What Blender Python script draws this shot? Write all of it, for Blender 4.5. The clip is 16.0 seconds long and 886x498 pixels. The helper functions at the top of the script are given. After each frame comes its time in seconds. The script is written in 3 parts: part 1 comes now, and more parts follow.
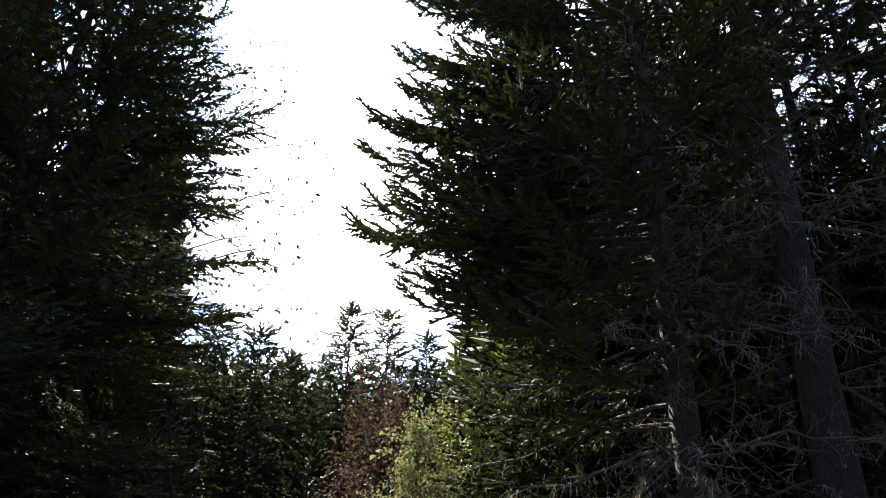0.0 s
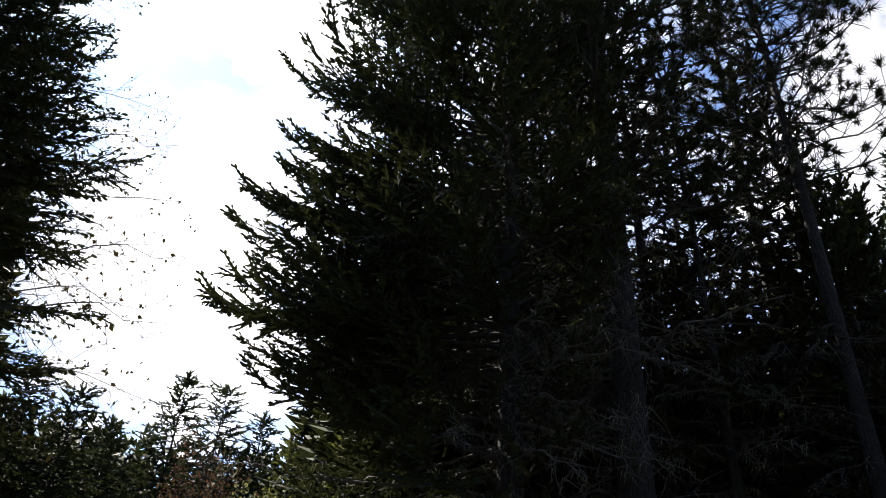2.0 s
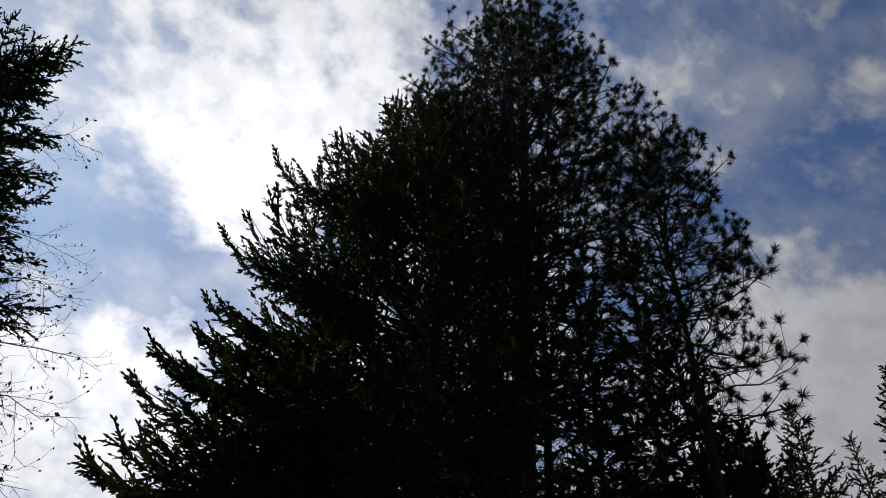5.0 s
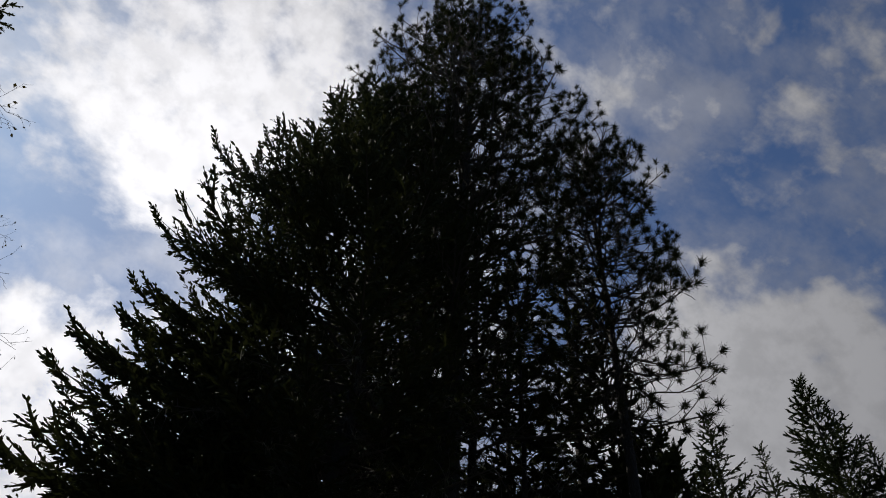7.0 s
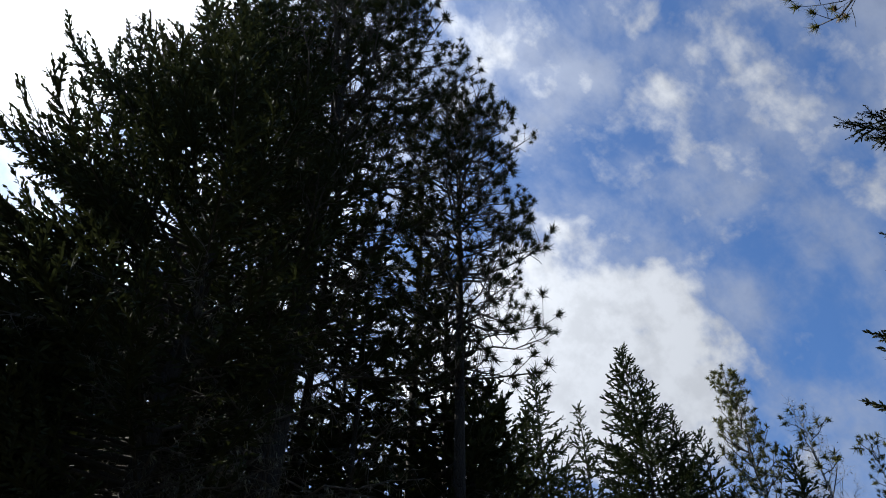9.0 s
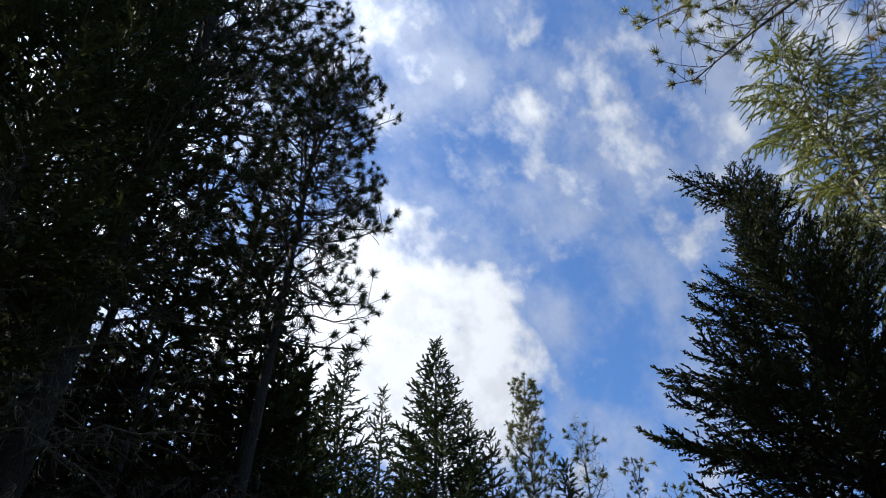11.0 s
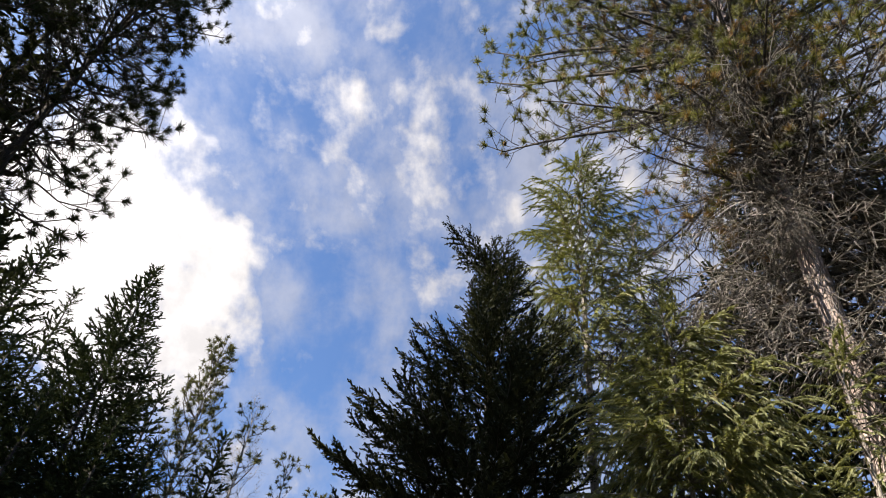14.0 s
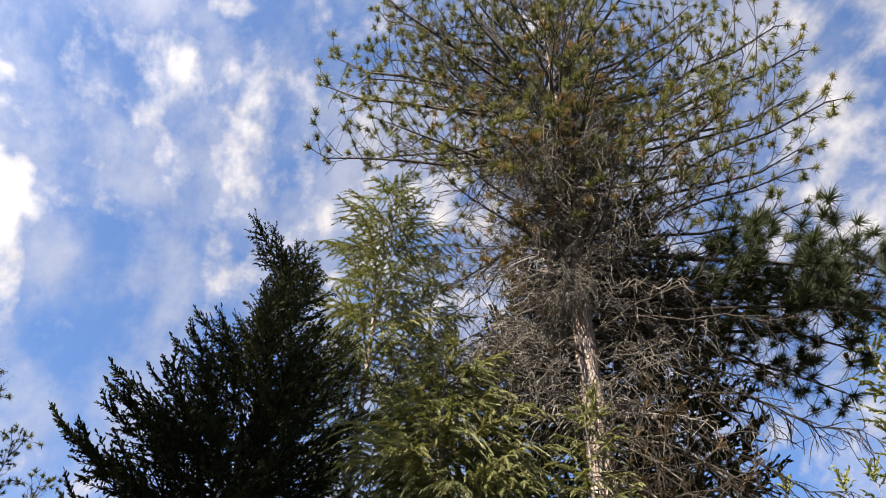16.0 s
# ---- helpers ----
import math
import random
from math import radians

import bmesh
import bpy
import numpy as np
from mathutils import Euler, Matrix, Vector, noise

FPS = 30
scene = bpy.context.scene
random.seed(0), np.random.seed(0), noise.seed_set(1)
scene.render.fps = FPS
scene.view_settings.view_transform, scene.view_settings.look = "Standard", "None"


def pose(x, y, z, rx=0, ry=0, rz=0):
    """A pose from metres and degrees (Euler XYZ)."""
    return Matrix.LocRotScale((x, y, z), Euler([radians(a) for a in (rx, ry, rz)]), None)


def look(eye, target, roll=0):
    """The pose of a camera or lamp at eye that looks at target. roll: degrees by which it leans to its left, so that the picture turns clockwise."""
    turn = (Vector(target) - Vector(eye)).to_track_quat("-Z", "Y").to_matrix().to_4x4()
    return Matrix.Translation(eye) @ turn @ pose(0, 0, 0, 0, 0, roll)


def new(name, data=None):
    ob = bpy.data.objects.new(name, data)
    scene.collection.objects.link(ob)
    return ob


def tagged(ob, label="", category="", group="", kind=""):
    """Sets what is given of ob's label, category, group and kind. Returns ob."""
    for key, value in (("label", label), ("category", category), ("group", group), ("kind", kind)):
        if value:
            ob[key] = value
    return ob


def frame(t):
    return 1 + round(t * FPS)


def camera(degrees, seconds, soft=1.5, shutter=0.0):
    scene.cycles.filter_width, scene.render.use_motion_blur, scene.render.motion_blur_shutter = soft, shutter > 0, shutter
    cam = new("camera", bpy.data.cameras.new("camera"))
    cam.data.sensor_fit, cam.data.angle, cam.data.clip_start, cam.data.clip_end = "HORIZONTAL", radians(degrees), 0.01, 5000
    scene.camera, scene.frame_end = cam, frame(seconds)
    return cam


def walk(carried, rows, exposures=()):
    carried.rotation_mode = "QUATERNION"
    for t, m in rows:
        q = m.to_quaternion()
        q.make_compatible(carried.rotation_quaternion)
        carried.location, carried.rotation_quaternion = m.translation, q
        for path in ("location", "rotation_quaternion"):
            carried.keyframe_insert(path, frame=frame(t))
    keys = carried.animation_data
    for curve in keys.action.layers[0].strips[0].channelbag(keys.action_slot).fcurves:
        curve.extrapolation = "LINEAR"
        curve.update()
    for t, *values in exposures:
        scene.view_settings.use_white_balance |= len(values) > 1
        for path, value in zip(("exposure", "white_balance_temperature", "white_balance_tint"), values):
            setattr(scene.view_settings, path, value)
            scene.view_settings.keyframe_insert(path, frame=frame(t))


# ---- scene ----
# ---- camera: it turns on the spot, at a standing person's eye ----
EYE = 1.6
cam = camera(61.3, 16.0, soft=1.0)
# seconds, bearing clockwise from +y, upward tilt, roll
TURNS = [
    (0.0, 0.06, 27.68, 1.62),
    (0.5, 3.88, 29.17, 2.59),
    (1.0, 8.33, 30.49, 3.27),
    (1.5, 11.12, 32.06, 3.52),
    (2.0, 12.10, 35.11, 3.86),
    (2.5, 13.46, 38.09, 4.27),
    (3.0, 13.23, 42.31, 5.68),
    (3.5, 13.71, 45.66, 7.41),
    (4.0, 14.98, 47.91, 8.31),
    (6.5, 23.90, 52.20, 5.21),
    (7.0, 25.83, 50.99, 5.25),
    (7.5, 30.59, 50.48, 2.56),
    (8.0, 35.09, 49.35, 1.21),
    (8.5, 38.90, 48.40, 1.11),
    (9.0, 42.57, 47.07, 0.36),
    (9.5, 46.75, 45.57, -0.47),
    (10.0, 52.44, 45.07, -1.27),
    (12.5, 70.86, 45.64, 4.95),
    (13.0, 76.46, 45.27, 6.09),
    (13.5, 80.96, 45.45, 6.62),
    (14.0, 86.15, 45.89, 7.86),
    (14.5, 94.51, 45.81, 7.41),
    (15.0, 98.34, 46.14, 8.12),
    (15.5, 103.09, 46.43, 6.87),
    (16.0, 107.92, 48.44, 3.88),
]
# seconds, stops, kelvin, tint
EXPOSURES = [
    (0.0, 2.40, 6700, 12), (1.5, 1.70, 6700, 12), (2.5, 1.02, 6700, 11), (3.5, 0.39, 6600, 10), (7.0, -0.24, 6800, 11), (8.0, 0.06, 6500, 10), (8.5, 0.50, 6700, 9),
    (9.0, 0.93, 6350, 8), (10.0, 1.22, 6250, 7), (12.5, 1.38, 6800, 10), (13.5, 1.46, 7200, 12), (16.0, 1.71, 7500, 13),
]
walk(cam, [(t, pose(0, 0, EYE, 0, 0, -b) @ pose(0, 0, 0, 90 + p) @ pose(0, 0, 0, 0, 0, r)) for t, b, p, r in TURNS], EXPOSURES)

# ---- world and sun ----
SUN_BEARING, SUN_HEIGHT = -28.0, 46.0


def bearing(az, el=0.0):
    """Unit vector at a compass bearing (clockwise from +y) and an elevation, in degrees."""
    a, e = radians(az), radians(el)
    return Vector((math.sin(a) * math.cos(e), math.cos(a) * math.cos(e), math.sin(e)))


class Nodes:
    """Small shorthand for node trees."""

    def __init__(self, tree):
        self.tree = tree
        tree.nodes.clear()

    def add(self, kind, **settings):
        n = self.tree.nodes.new(kind)
        for key, value in settings.items():
            if key == "op":
                n.operation = value
            elif key == "blend":
                n.data_type, n.blend_type = "RGBA", value
            elif key == "dims":
                n.noise_dimensions = value
            elif key == "feature":
                n.feature = value
        return n

    def link(self, a, b):
        self.tree.links.new(a, b)

    def put(self, socket, value):
        if isinstance(value, bpy.types.NodeSocket):
            self.link(value, socket)
        else:
            socket.default_value = value

    def math(self, op, a, b=0.0, clamp=False):
        n = self.add("ShaderNodeMath", op=op)
        n.use_clamp = clamp
        self.put(n.inputs[0], a), self.put(n.inputs[1], b)
        return n.outputs[0]

    def vec(self, op, a, b=(0, 0, 0)):
        n = self.add("ShaderNodeVectorMath", op=op)
        self.put(n.inputs[0], a), self.put(n.inputs[1], b)
        return n.outputs[1] if op in ("DOT_PRODUCT", "DISTANCE", "LENGTH") else n.outputs[0]

    def noise(self, vector, scale, detail=4.0, rough=0.55, warp=0.0):
        n = self.add("ShaderNodeTexNoise")
        self.put(n.inputs["Vector"], vector)
        n.inputs["Scale"].default_value, n.inputs["Detail"].default_value = scale, detail
        n.inputs["Roughness"].default_value, n.inputs["Distortion"].default_value = rough, warp
        return n.outputs[0]

    def step(self, value, lo, hi, a=0.0, b=1.0):
        n = self.add("ShaderNodeMapRange")
        n.interpolation_type = "SMOOTHSTEP"
        self.put(n.inputs[0], value)
        for i, v in enumerate((lo, hi, a, b)):
            n.inputs[i + 1].default_value = v
        return n.outputs[0]

    def mix(self, f, a, b, blend="MIX"):
        n = self.add("ShaderNodeMix", blend=blend)
        self.put(n.inputs[0], f), self.put(n.inputs[6], a), self.put(n.inputs[7], b)
        return n.outputs[2]


def sky():
    world = bpy.data.worlds.new("sky")
    world.use_nodes = True
    scene.world = world
    g = Nodes(world.node_tree)
    tex = g.add("ShaderNodeTexSky")
    tex.sky_type, tex.sun_disc = "NISHITA", False
    tex.sun_elevation, tex.sun_rotation = radians(SUN_HEIGHT), radians(SUN_BEARING)
    tex.altitude, tex.air_density, tex.dust_density, tex.ozone_density = 600, 1.0, 0.6, 1.6
    way = g.add("ShaderNodeTexCoord").outputs["Generated"]
    sep = g.add("ShaderNodeSeparateXYZ")
    g.link(way, sep.inputs[0])
    up = g.math("ADD", g.math("MAXIMUM", sep.outputs[2], -0.2), 1.0)
    # the cloud layer, laid out round the zenith
    com = g.add("ShaderNodeCombineXYZ")
    g.put(com.inputs[0], g.math("DIVIDE", sep.outputs[0], up))
    g.put(com.inputs[1], g.math("DIVIDE", sep.outputs[1], up))
    sheet = com.outputs[0]
    # rows of small puffs, drawn out along the wind
    drift = g.vec("MULTIPLY", sheet, (0.85, 1.0, 1.0))
    bend = g.add("ShaderNodeTexNoise")
    g.put(bend.inputs["Vector"], drift)
    bend.inputs["Scale"].default_value, bend.inputs["Detail"].default_value = 7.0, 2.0
    drift = g.vec("ADD", drift, g.vec("MULTIPLY", g.vec("SUBTRACT", bend.outputs[1], (0.5, 0.5, 0.5)), (0.035, 0.035, 0.0)))
    big = g.noise(drift, 5.0, 2.0, 0.5)
    puffs = g.noise(drift, 34.0, 5.0, 0.52)
    fine = g.noise(g.vec("MULTIPLY", way, (1.0, 1.0, 1.6)), 30.0, 5.0, 0.6)
    cover = g.math("ADD", g.math("MULTIPLY", big, 0.36), g.math("ADD", g.math("MULTIPLY", puffs, 0.90), g.math("MULTIPLY", fine, 0.28)))
    # banks and clear lanes: bearing, elevation, angular radius, amount
    for az, el, size, amount in CLOUD_BANKS:
        d = g.vec("DOT_PRODUCT", way, tuple(bearing(az, el)))
        cover = g.math("ADD", cover, g.step(d, math.cos(radians(size)), math.cos(radians(size * 0.3)), 0.0, amount))
    mask = g.step(cover, 0.66, 1.12)
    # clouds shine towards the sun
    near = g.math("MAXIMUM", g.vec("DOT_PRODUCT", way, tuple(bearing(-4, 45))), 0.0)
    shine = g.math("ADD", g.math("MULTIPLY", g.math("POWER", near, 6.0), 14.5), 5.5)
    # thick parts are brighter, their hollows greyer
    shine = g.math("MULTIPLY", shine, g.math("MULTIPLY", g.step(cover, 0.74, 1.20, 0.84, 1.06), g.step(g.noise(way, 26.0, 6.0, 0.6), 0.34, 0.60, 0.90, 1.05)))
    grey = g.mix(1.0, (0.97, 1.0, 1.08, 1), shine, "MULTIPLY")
    veil = g.step(g.noise(drift, 11.0, 6.0, 0.6), 0.38, 0.66, 0.05, 0.50)
    mask = g.math("MAXIMUM", mask, veil)
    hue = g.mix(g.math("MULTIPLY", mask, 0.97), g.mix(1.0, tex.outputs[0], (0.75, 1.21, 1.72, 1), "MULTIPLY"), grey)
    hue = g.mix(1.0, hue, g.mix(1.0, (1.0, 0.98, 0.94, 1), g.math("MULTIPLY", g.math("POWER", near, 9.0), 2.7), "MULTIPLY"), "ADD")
    bg = g.add("ShaderNodeBackground")
    g.link(hue, bg.inputs[0])
    bg.inputs[1].default_value = 0.053
    out = g.add("ShaderNodeOutputWorld")
    g.link(bg.outputs[0], out.inputs[0])


# wide clear patch at bearing 225: unseen, added to dim light from behind
CLOUD_BANKS = [
    (54, 44, 7, 0.24), (61, 36, 10, 0.40), (48, 37, 10, 0.34), (66, 41.5, 3.5, 0.12), (52, 61, 8, 0.06), (75, 53, 9, 0.06),
    (76, 36, 9, -0.16), (75, 43, 5, -0.08), (-15, 58, 16, 0.26), (-8, 52, 9, 0.12), (-18, 45.5, 5, -0.14), (-10, 43.5, 5, -0.12),
    (-9, 29, 14, 0.34), (5, 66, 10, 0.12), (20, 45, 20, 0.10), (60, 51, 8, -0.06), (157, 54, 8, 0.20), (149, 46, 7, 0.20), (225, 50, 60, -0.18), (110, 44, 12, 0.08),
]
sky()
lamp = bpy.data.lights.new("sun", "SUN")
lamp.energy, lamp.angle, lamp.color = 5.0, radians(0.6), (1.0, 0.95, 0.86)
sun = new("sun", lamp)
sun.matrix_world = look(bearing(SUN_BEARING, SUN_HEIGHT) * 60, (0, 0, 0))


# ---- materials ----
def material(name):
    m = bpy.data.materials.new(name)
    m.use_nodes = True
    return m, Nodes(m.node_tree)


def foliage(name, dark, light, dead=None, glow=0.25, gloss=0.06):
    """Needles or leaves: hue varies by bough and by needle; thin enough to let some light through."""
    m, g = material(name)
    info = g.add("ShaderNodeObjectInfo")
    geo = g.add("ShaderNodeNewGeometry")
    where = g.add("ShaderNodeTexCoord").outputs["Object"]
    f = g.math("ADD", g.math("MULTIPLY", info.outputs["Random"], 0.45), g.math("MULTIPLY", geo.outputs["Random Per Island"], 0.55))
    col = g.mix(f, (*dark, 1), (*light, 1))
    if dead:
        spot = g.step(g.noise(where, 1.7, 2.0), 0.58, 0.68)
        col = g.mix(g.math("MULTIPLY", spot, 0.75), col, (*dead, 1))
    b = g.add("ShaderNodeBsdfPrincipled")
    g.put(b.inputs["Base Color"], col)
    b.inputs["Roughness"].default_value = 0.75 - gloss * 0.6
    b.inputs["Specular IOR Level"].default_value = gloss
    t = g.add("ShaderNodeBsdfTranslucent")
    g.put(t.inputs[0], g.mix(1.0, col, (1.1, 1.06, 0.62, 1), "MULTIPLY"))
    mixer = g.add("ShaderNodeMixShader")
    mixer.inputs[0].default_value = glow
    g.link(b.outputs[0], mixer.inputs[1]), g.link(t.outputs[0], mixer.inputs[2])
    out = g.add("ShaderNodeOutputMaterial")
    g.link(mixer.outputs[0], out.inputs[0])
    return m


def bark(name, dark, light, scale=1.0, moss=0.4):
    """Furrowed bark, stretched along the trunk, with lichen spots."""
    m, g = material(name)
    where = g.add("ShaderNodeTexCoord").outputs["Object"]
    long = g.vec("MULTIPLY", where, (1.0, 1.0, 0.22))
    warp = g.add("ShaderNodeTexNoise")
    g.put(warp.inputs["Vector"], long)
    warp.inputs["Scale"].default_value = 14 * scale
    cells = g.add("ShaderNodeTexVoronoi", feature="DISTANCE_TO_EDGE")
    g.put(cells.inputs["Vector"], g.vec("ADD", long, g.vec("MULTIPLY", warp.outputs[1], (0.03, 0.03, 0.03))))
    cells.inputs["Scale"].default_value = 26 * scale
    plates = g.step(g.math("ADD", cells.outputs[0], g.math("MULTIPLY", g.noise(long, 30 * scale, 3.0), 0.16)), 0.04, 0.26, 0.35, 1.0)
    grain = g.noise(long, 45 * scale, 5.0)
    blotch = g.noise(where, 2.2, 3.0)
    f = g.math("MULTIPLY", plates, g.math("ADD", g.math("MULTIPLY", grain, 0.7), g.math("MULTIPLY", blotch, 0.6)), True)
    col = g.mix(f, (*dark, 1), (*light, 1))
    lichen = g.step(g.noise(where, 9.0, 3.0), 0.62, 0.72)
    col = g.mix(g.math("MULTIPLY", lichen, moss), col, (0.32, 0.34, 0.28, 1))
    b = g.add("ShaderNodeBsdfPrincipled")
    g.put(b.inputs["Base Color"], col)
    b.inputs["Roughness"].default_value = 0.9
    bump = g.add("ShaderNodeBump")
    bump.inputs["Strength"].default_value, bump.inputs["Distance"].default_value = 0.9, 0.03
    g.put(bump.inputs["Height"], g.math("ADD", plates, g.math("MULTIPLY", grain, 0.4)))
    g.link(bump.outputs[0], b.inputs["Normal"])
    out = g.add("ShaderNodeOutputMaterial")
    g.link(b.outputs[0], out.inputs[0])
    return m


def litter(name):
    """Forest floor: needle litter, moss and thin grass."""
    m, g = material(name)
    where = g.add("ShaderNodeTexCoord").outputs["Object"]
    a = g.step(g.noise(where, 0.35, 4.0), 0.4, 0.6)
    c = g.noise(where, 18.0, 6.0, 0.7)
    col = g.mix(a, g.mix(c, (0.05, 0.032, 0.018, 1), (0.17, 0.11, 0.06, 1)), g.mix(c, (0.02, 0.035, 0.01, 1), (0.09, 0.12, 0.035, 1)))
    b = g.add("ShaderNodeBsdfPrincipled")
    g.put(b.inputs["Base Color"], col)
    b.inputs["Roughness"].default_value = 0.95
    bump = g.add("ShaderNodeBump")
    bump.inputs["Distance"].default_value = 0.05
    g.put(bump.inputs["Height"], c)
    g.link(bump.outputs[0], b.inputs["Normal"])
    out = g.add("ShaderNodeOutputMaterial")
    g.link(b.outputs[0], out.inputs[0])
    return m


FIR_GREEN = foliage("dark_fir_needles", (0.023, 0.031, 0.018), (0.054, 0.064, 0.034), None, 0.12, 0.06)
SPRUCE_GREEN = foliage("spruce_needles", (0.016, 0.020, 0.012), (0.044, 0.050, 0.030), None, 0.15, 0.06)
FAR_GREEN = foliage("sunny_fir_needles", (0.028, 0.040, 0.024), (0.066, 0.080, 0.048))
SPIRE_GREEN = foliage("spire_fir_needles", (0.018, 0.028, 0.015), (0.052, 0.066, 0.036), None, 0.15, 0.06)
LARCH_GREEN = foliage("yellow_green_needles", (0.050, 0.066, 0.025), (0.290, 0.305, 0.105), (0.18, 0.15, 0.08), 0.25, 0.3)
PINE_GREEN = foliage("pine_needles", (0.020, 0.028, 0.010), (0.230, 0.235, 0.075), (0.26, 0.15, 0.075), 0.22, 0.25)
PINE_GREY = foliage("grey_green_pine_needles", (0.030, 0.036, 0.018), (0.150, 0.150, 0.070), None, 0.2)
LARCH_YELLOW = foliage("sunlit_yellow_green_needles", (0.064, 0.082, 0.036), (0.280, 0.290, 0.125), (0.24, 0.19, 0.10), 0.38, 0.4)
# darker copy of the pine needles: the backlit grove's shade put into the colour
PINE_SHADE_TONE = foliage("shaded_pine_needles", (0.020, 0.026, 0.012), (0.046, 0.054, 0.026), None, 0.1)
# the great pine's shaded boughs: same needles, with the shade in their colour
BOUGH_SHADE = foliage("deep_green_pine_needles", (0.014, 0.022, 0.009), (0.055, 0.072, 0.030), None, 0.12, 0.25)
DRY_NEEDLES = foliage("brown_grey_needles", (0.05, 0.036, 0.022), (0.20, 0.14, 0.09), (0.09, 0.08, 0.03), 0.2)
LEAF_DRY = foliage("dry_leaves", (0.04, 0.034, 0.018), (0.10, 0.08, 0.035), None, 0.15)
LEAF_RED = foliage("red_autumn_leaves", (0.045, 0.034, 0.028), (0.15, 0.070, 0.054), (0.070, 0.064, 0.045), 0.25)
LEAF_PALE = foliage("pale_green_leaves", (0.09, 0.11, 0.055), (0.26, 0.27, 0.16), None, 0.28)
FIR_BARK = bark("fir_bark", (0.010, 0.008, 0.007), (0.040, 0.034, 0.029), 1.3, 0.03)
PINE_BARK = bark("pine_bark", (0.05, 0.036, 0.030), (0.56, 0.45, 0.41), 0.8)
TWIG_BARK = bark("twig_bark", (0.022, 0.018, 0.015), (0.085, 0.070, 0.057), 3.0, 0.15)
DEAD_WOOD = bark("dead_twig_wood", (0.13, 0.115, 0.105), (0.52, 0.47, 0.43), 3.0)
GREY_TWIG = bark("grey_pine_twigs", (0.05, 0.045, 0.040), (0.28, 0.255, 0.225), 3.0)
# darker copy of the grey twigs; the grove's shade is in the colour
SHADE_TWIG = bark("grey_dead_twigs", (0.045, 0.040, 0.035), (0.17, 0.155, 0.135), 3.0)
PALE_BARK = bark("larch_bark", (0.10, 0.085, 0.075), (0.42, 0.38, 0.35), 1.6)
LICHEN = foliage("beard_lichen", (0.10, 0.105, 0.085), (0.30, 0.31, 0.25), None, 0.3)
CONE_BROWN = bark("cone_scales", (0.16, 0.08, 0.035), (0.42, 0.26, 0.14), 6.0)

# ---- mesh helpers ----
rng = np.random.default_rng(7)


def unit(v):
    return v / (np.linalg.norm(v, axis=-1, keepdims=True) + 1e-9)


ARRAYS, ENDS = {}, {}


def mesh_from(name, verts, tris, mat):
    me = bpy.data.meshes.new(name)
    verts, tris = np.asarray(verts, np.float32), np.asarray(tris, np.int32)
    ARRAYS[me.name] = verts, tris
    me.vertices.add(len(verts)), me.loops.add(3 * len(tris)), me.polygons.add(len(tris))
    me.vertices.foreach_set("co", verts.ravel())
    me.loops.foreach_set("vertex_index", tris.ravel())
    me.polygons.foreach_set("loop_start", np.arange(0, 3 * len(tris), 3, dtype=np.int32))
    me.update(calc_edges=True)
    me.validate()
    me.materials.append(mat)
    return me


class Wood:
    """Collects tapered, bent tubes into one mesh."""

    def __init__(self):
        self.v, self.t, self.n = [], [], 0

    def tube(self, pts, radii, sides=4, rough=0.0):
        pts, radii = np.asarray(pts, float), np.asarray(radii, float)
        k = len(pts)
        tan = unit(np.gradient(pts, axis=0))
        ref = np.where(np.abs(tan[:, 2:3]) > 0.9, [[1.0, 0, 0]], [[0, 0, 1.0]])
        a = unit(np.cross(tan, ref))
        b = np.cross(tan, a)
        ang = np.linspace(0, 2 * np.pi, sides, endpoint=False)
        r = radii[:, None] * (1 + rough * rng.normal(size=(k, sides)))
        ring = pts[:, None] + r[..., None] * (np.cos(ang)[None, :, None] * a[:, None] + np.sin(ang)[None, :, None] * b[:, None])
        self.v.append(ring.reshape(-1, 3))
        i, j = np.meshgrid(np.arange(k - 1), np.arange(sides), indexing="ij")
        p, q = (i * sides + j).ravel(), (i * sides + (j + 1) % sides).ravel()
        self.t.append(self.n + np.concatenate([np.stack([p, q, q + sides], 1), np.stack([p, q + sides, p + sides], 1)]))
        self.n += k * sides

    def mesh(self, name, mat):
        me = mesh_from(name, np.concatenate(self.v), np.concatenate(self.t), mat)
        me.polygons.foreach_set("use_smooth", np.ones(len(me.polygons), bool))
        return me


def blades(base, way, length, width):
    """Thin triangles, one for each needle."""
    side = unit(np.cross(way, rng.normal(size=way.shape))) * (width / 2)[:, None]
    v = np.stack([base + side, base - side, base + way * length[:, None]], 1).reshape(-1, 3)
    return v, np.arange(len(v)).reshape(-1, 3)


def curve(start, way, length, sag, n=5, wobble=0.03):
    """Points on a bent shoot: it sags (minus: rises) towards its end."""
    u = np.linspace(0, 1, n)[:, None]
    p = np.asarray(start) + np.asarray(way) * length * u + np.array([0, 0, -1.0]) * sag * length * u ** 2
    return p + np.cumsum(rng.normal(size=(n, 3)), axis=0) * wobble * length * np.minimum(u * 3, 1) / n


def along(p, s):
    """Point and direction at the fraction s of a polyline."""
    x = s * (len(p) - 1)
    i = min(int(x), len(p) - 2)
    return p[i] + (p[i + 1] - p[i]) * (x - i), unit(p[i + 1] - p[i])


# spacing of side branches, spacing and breadth of their needled shoots
GRADES = {"near": (0.120, 0.0205, 0.036), "spruce": (0.095, 0.0180, 0.030), "larch": (0.105, 0.0080, 0.020), "spire": (0.15, 0.024, 0.053), "mid": (0.17, 0.034, 0.073), "far": (0.17, 0.030, 0.075)}


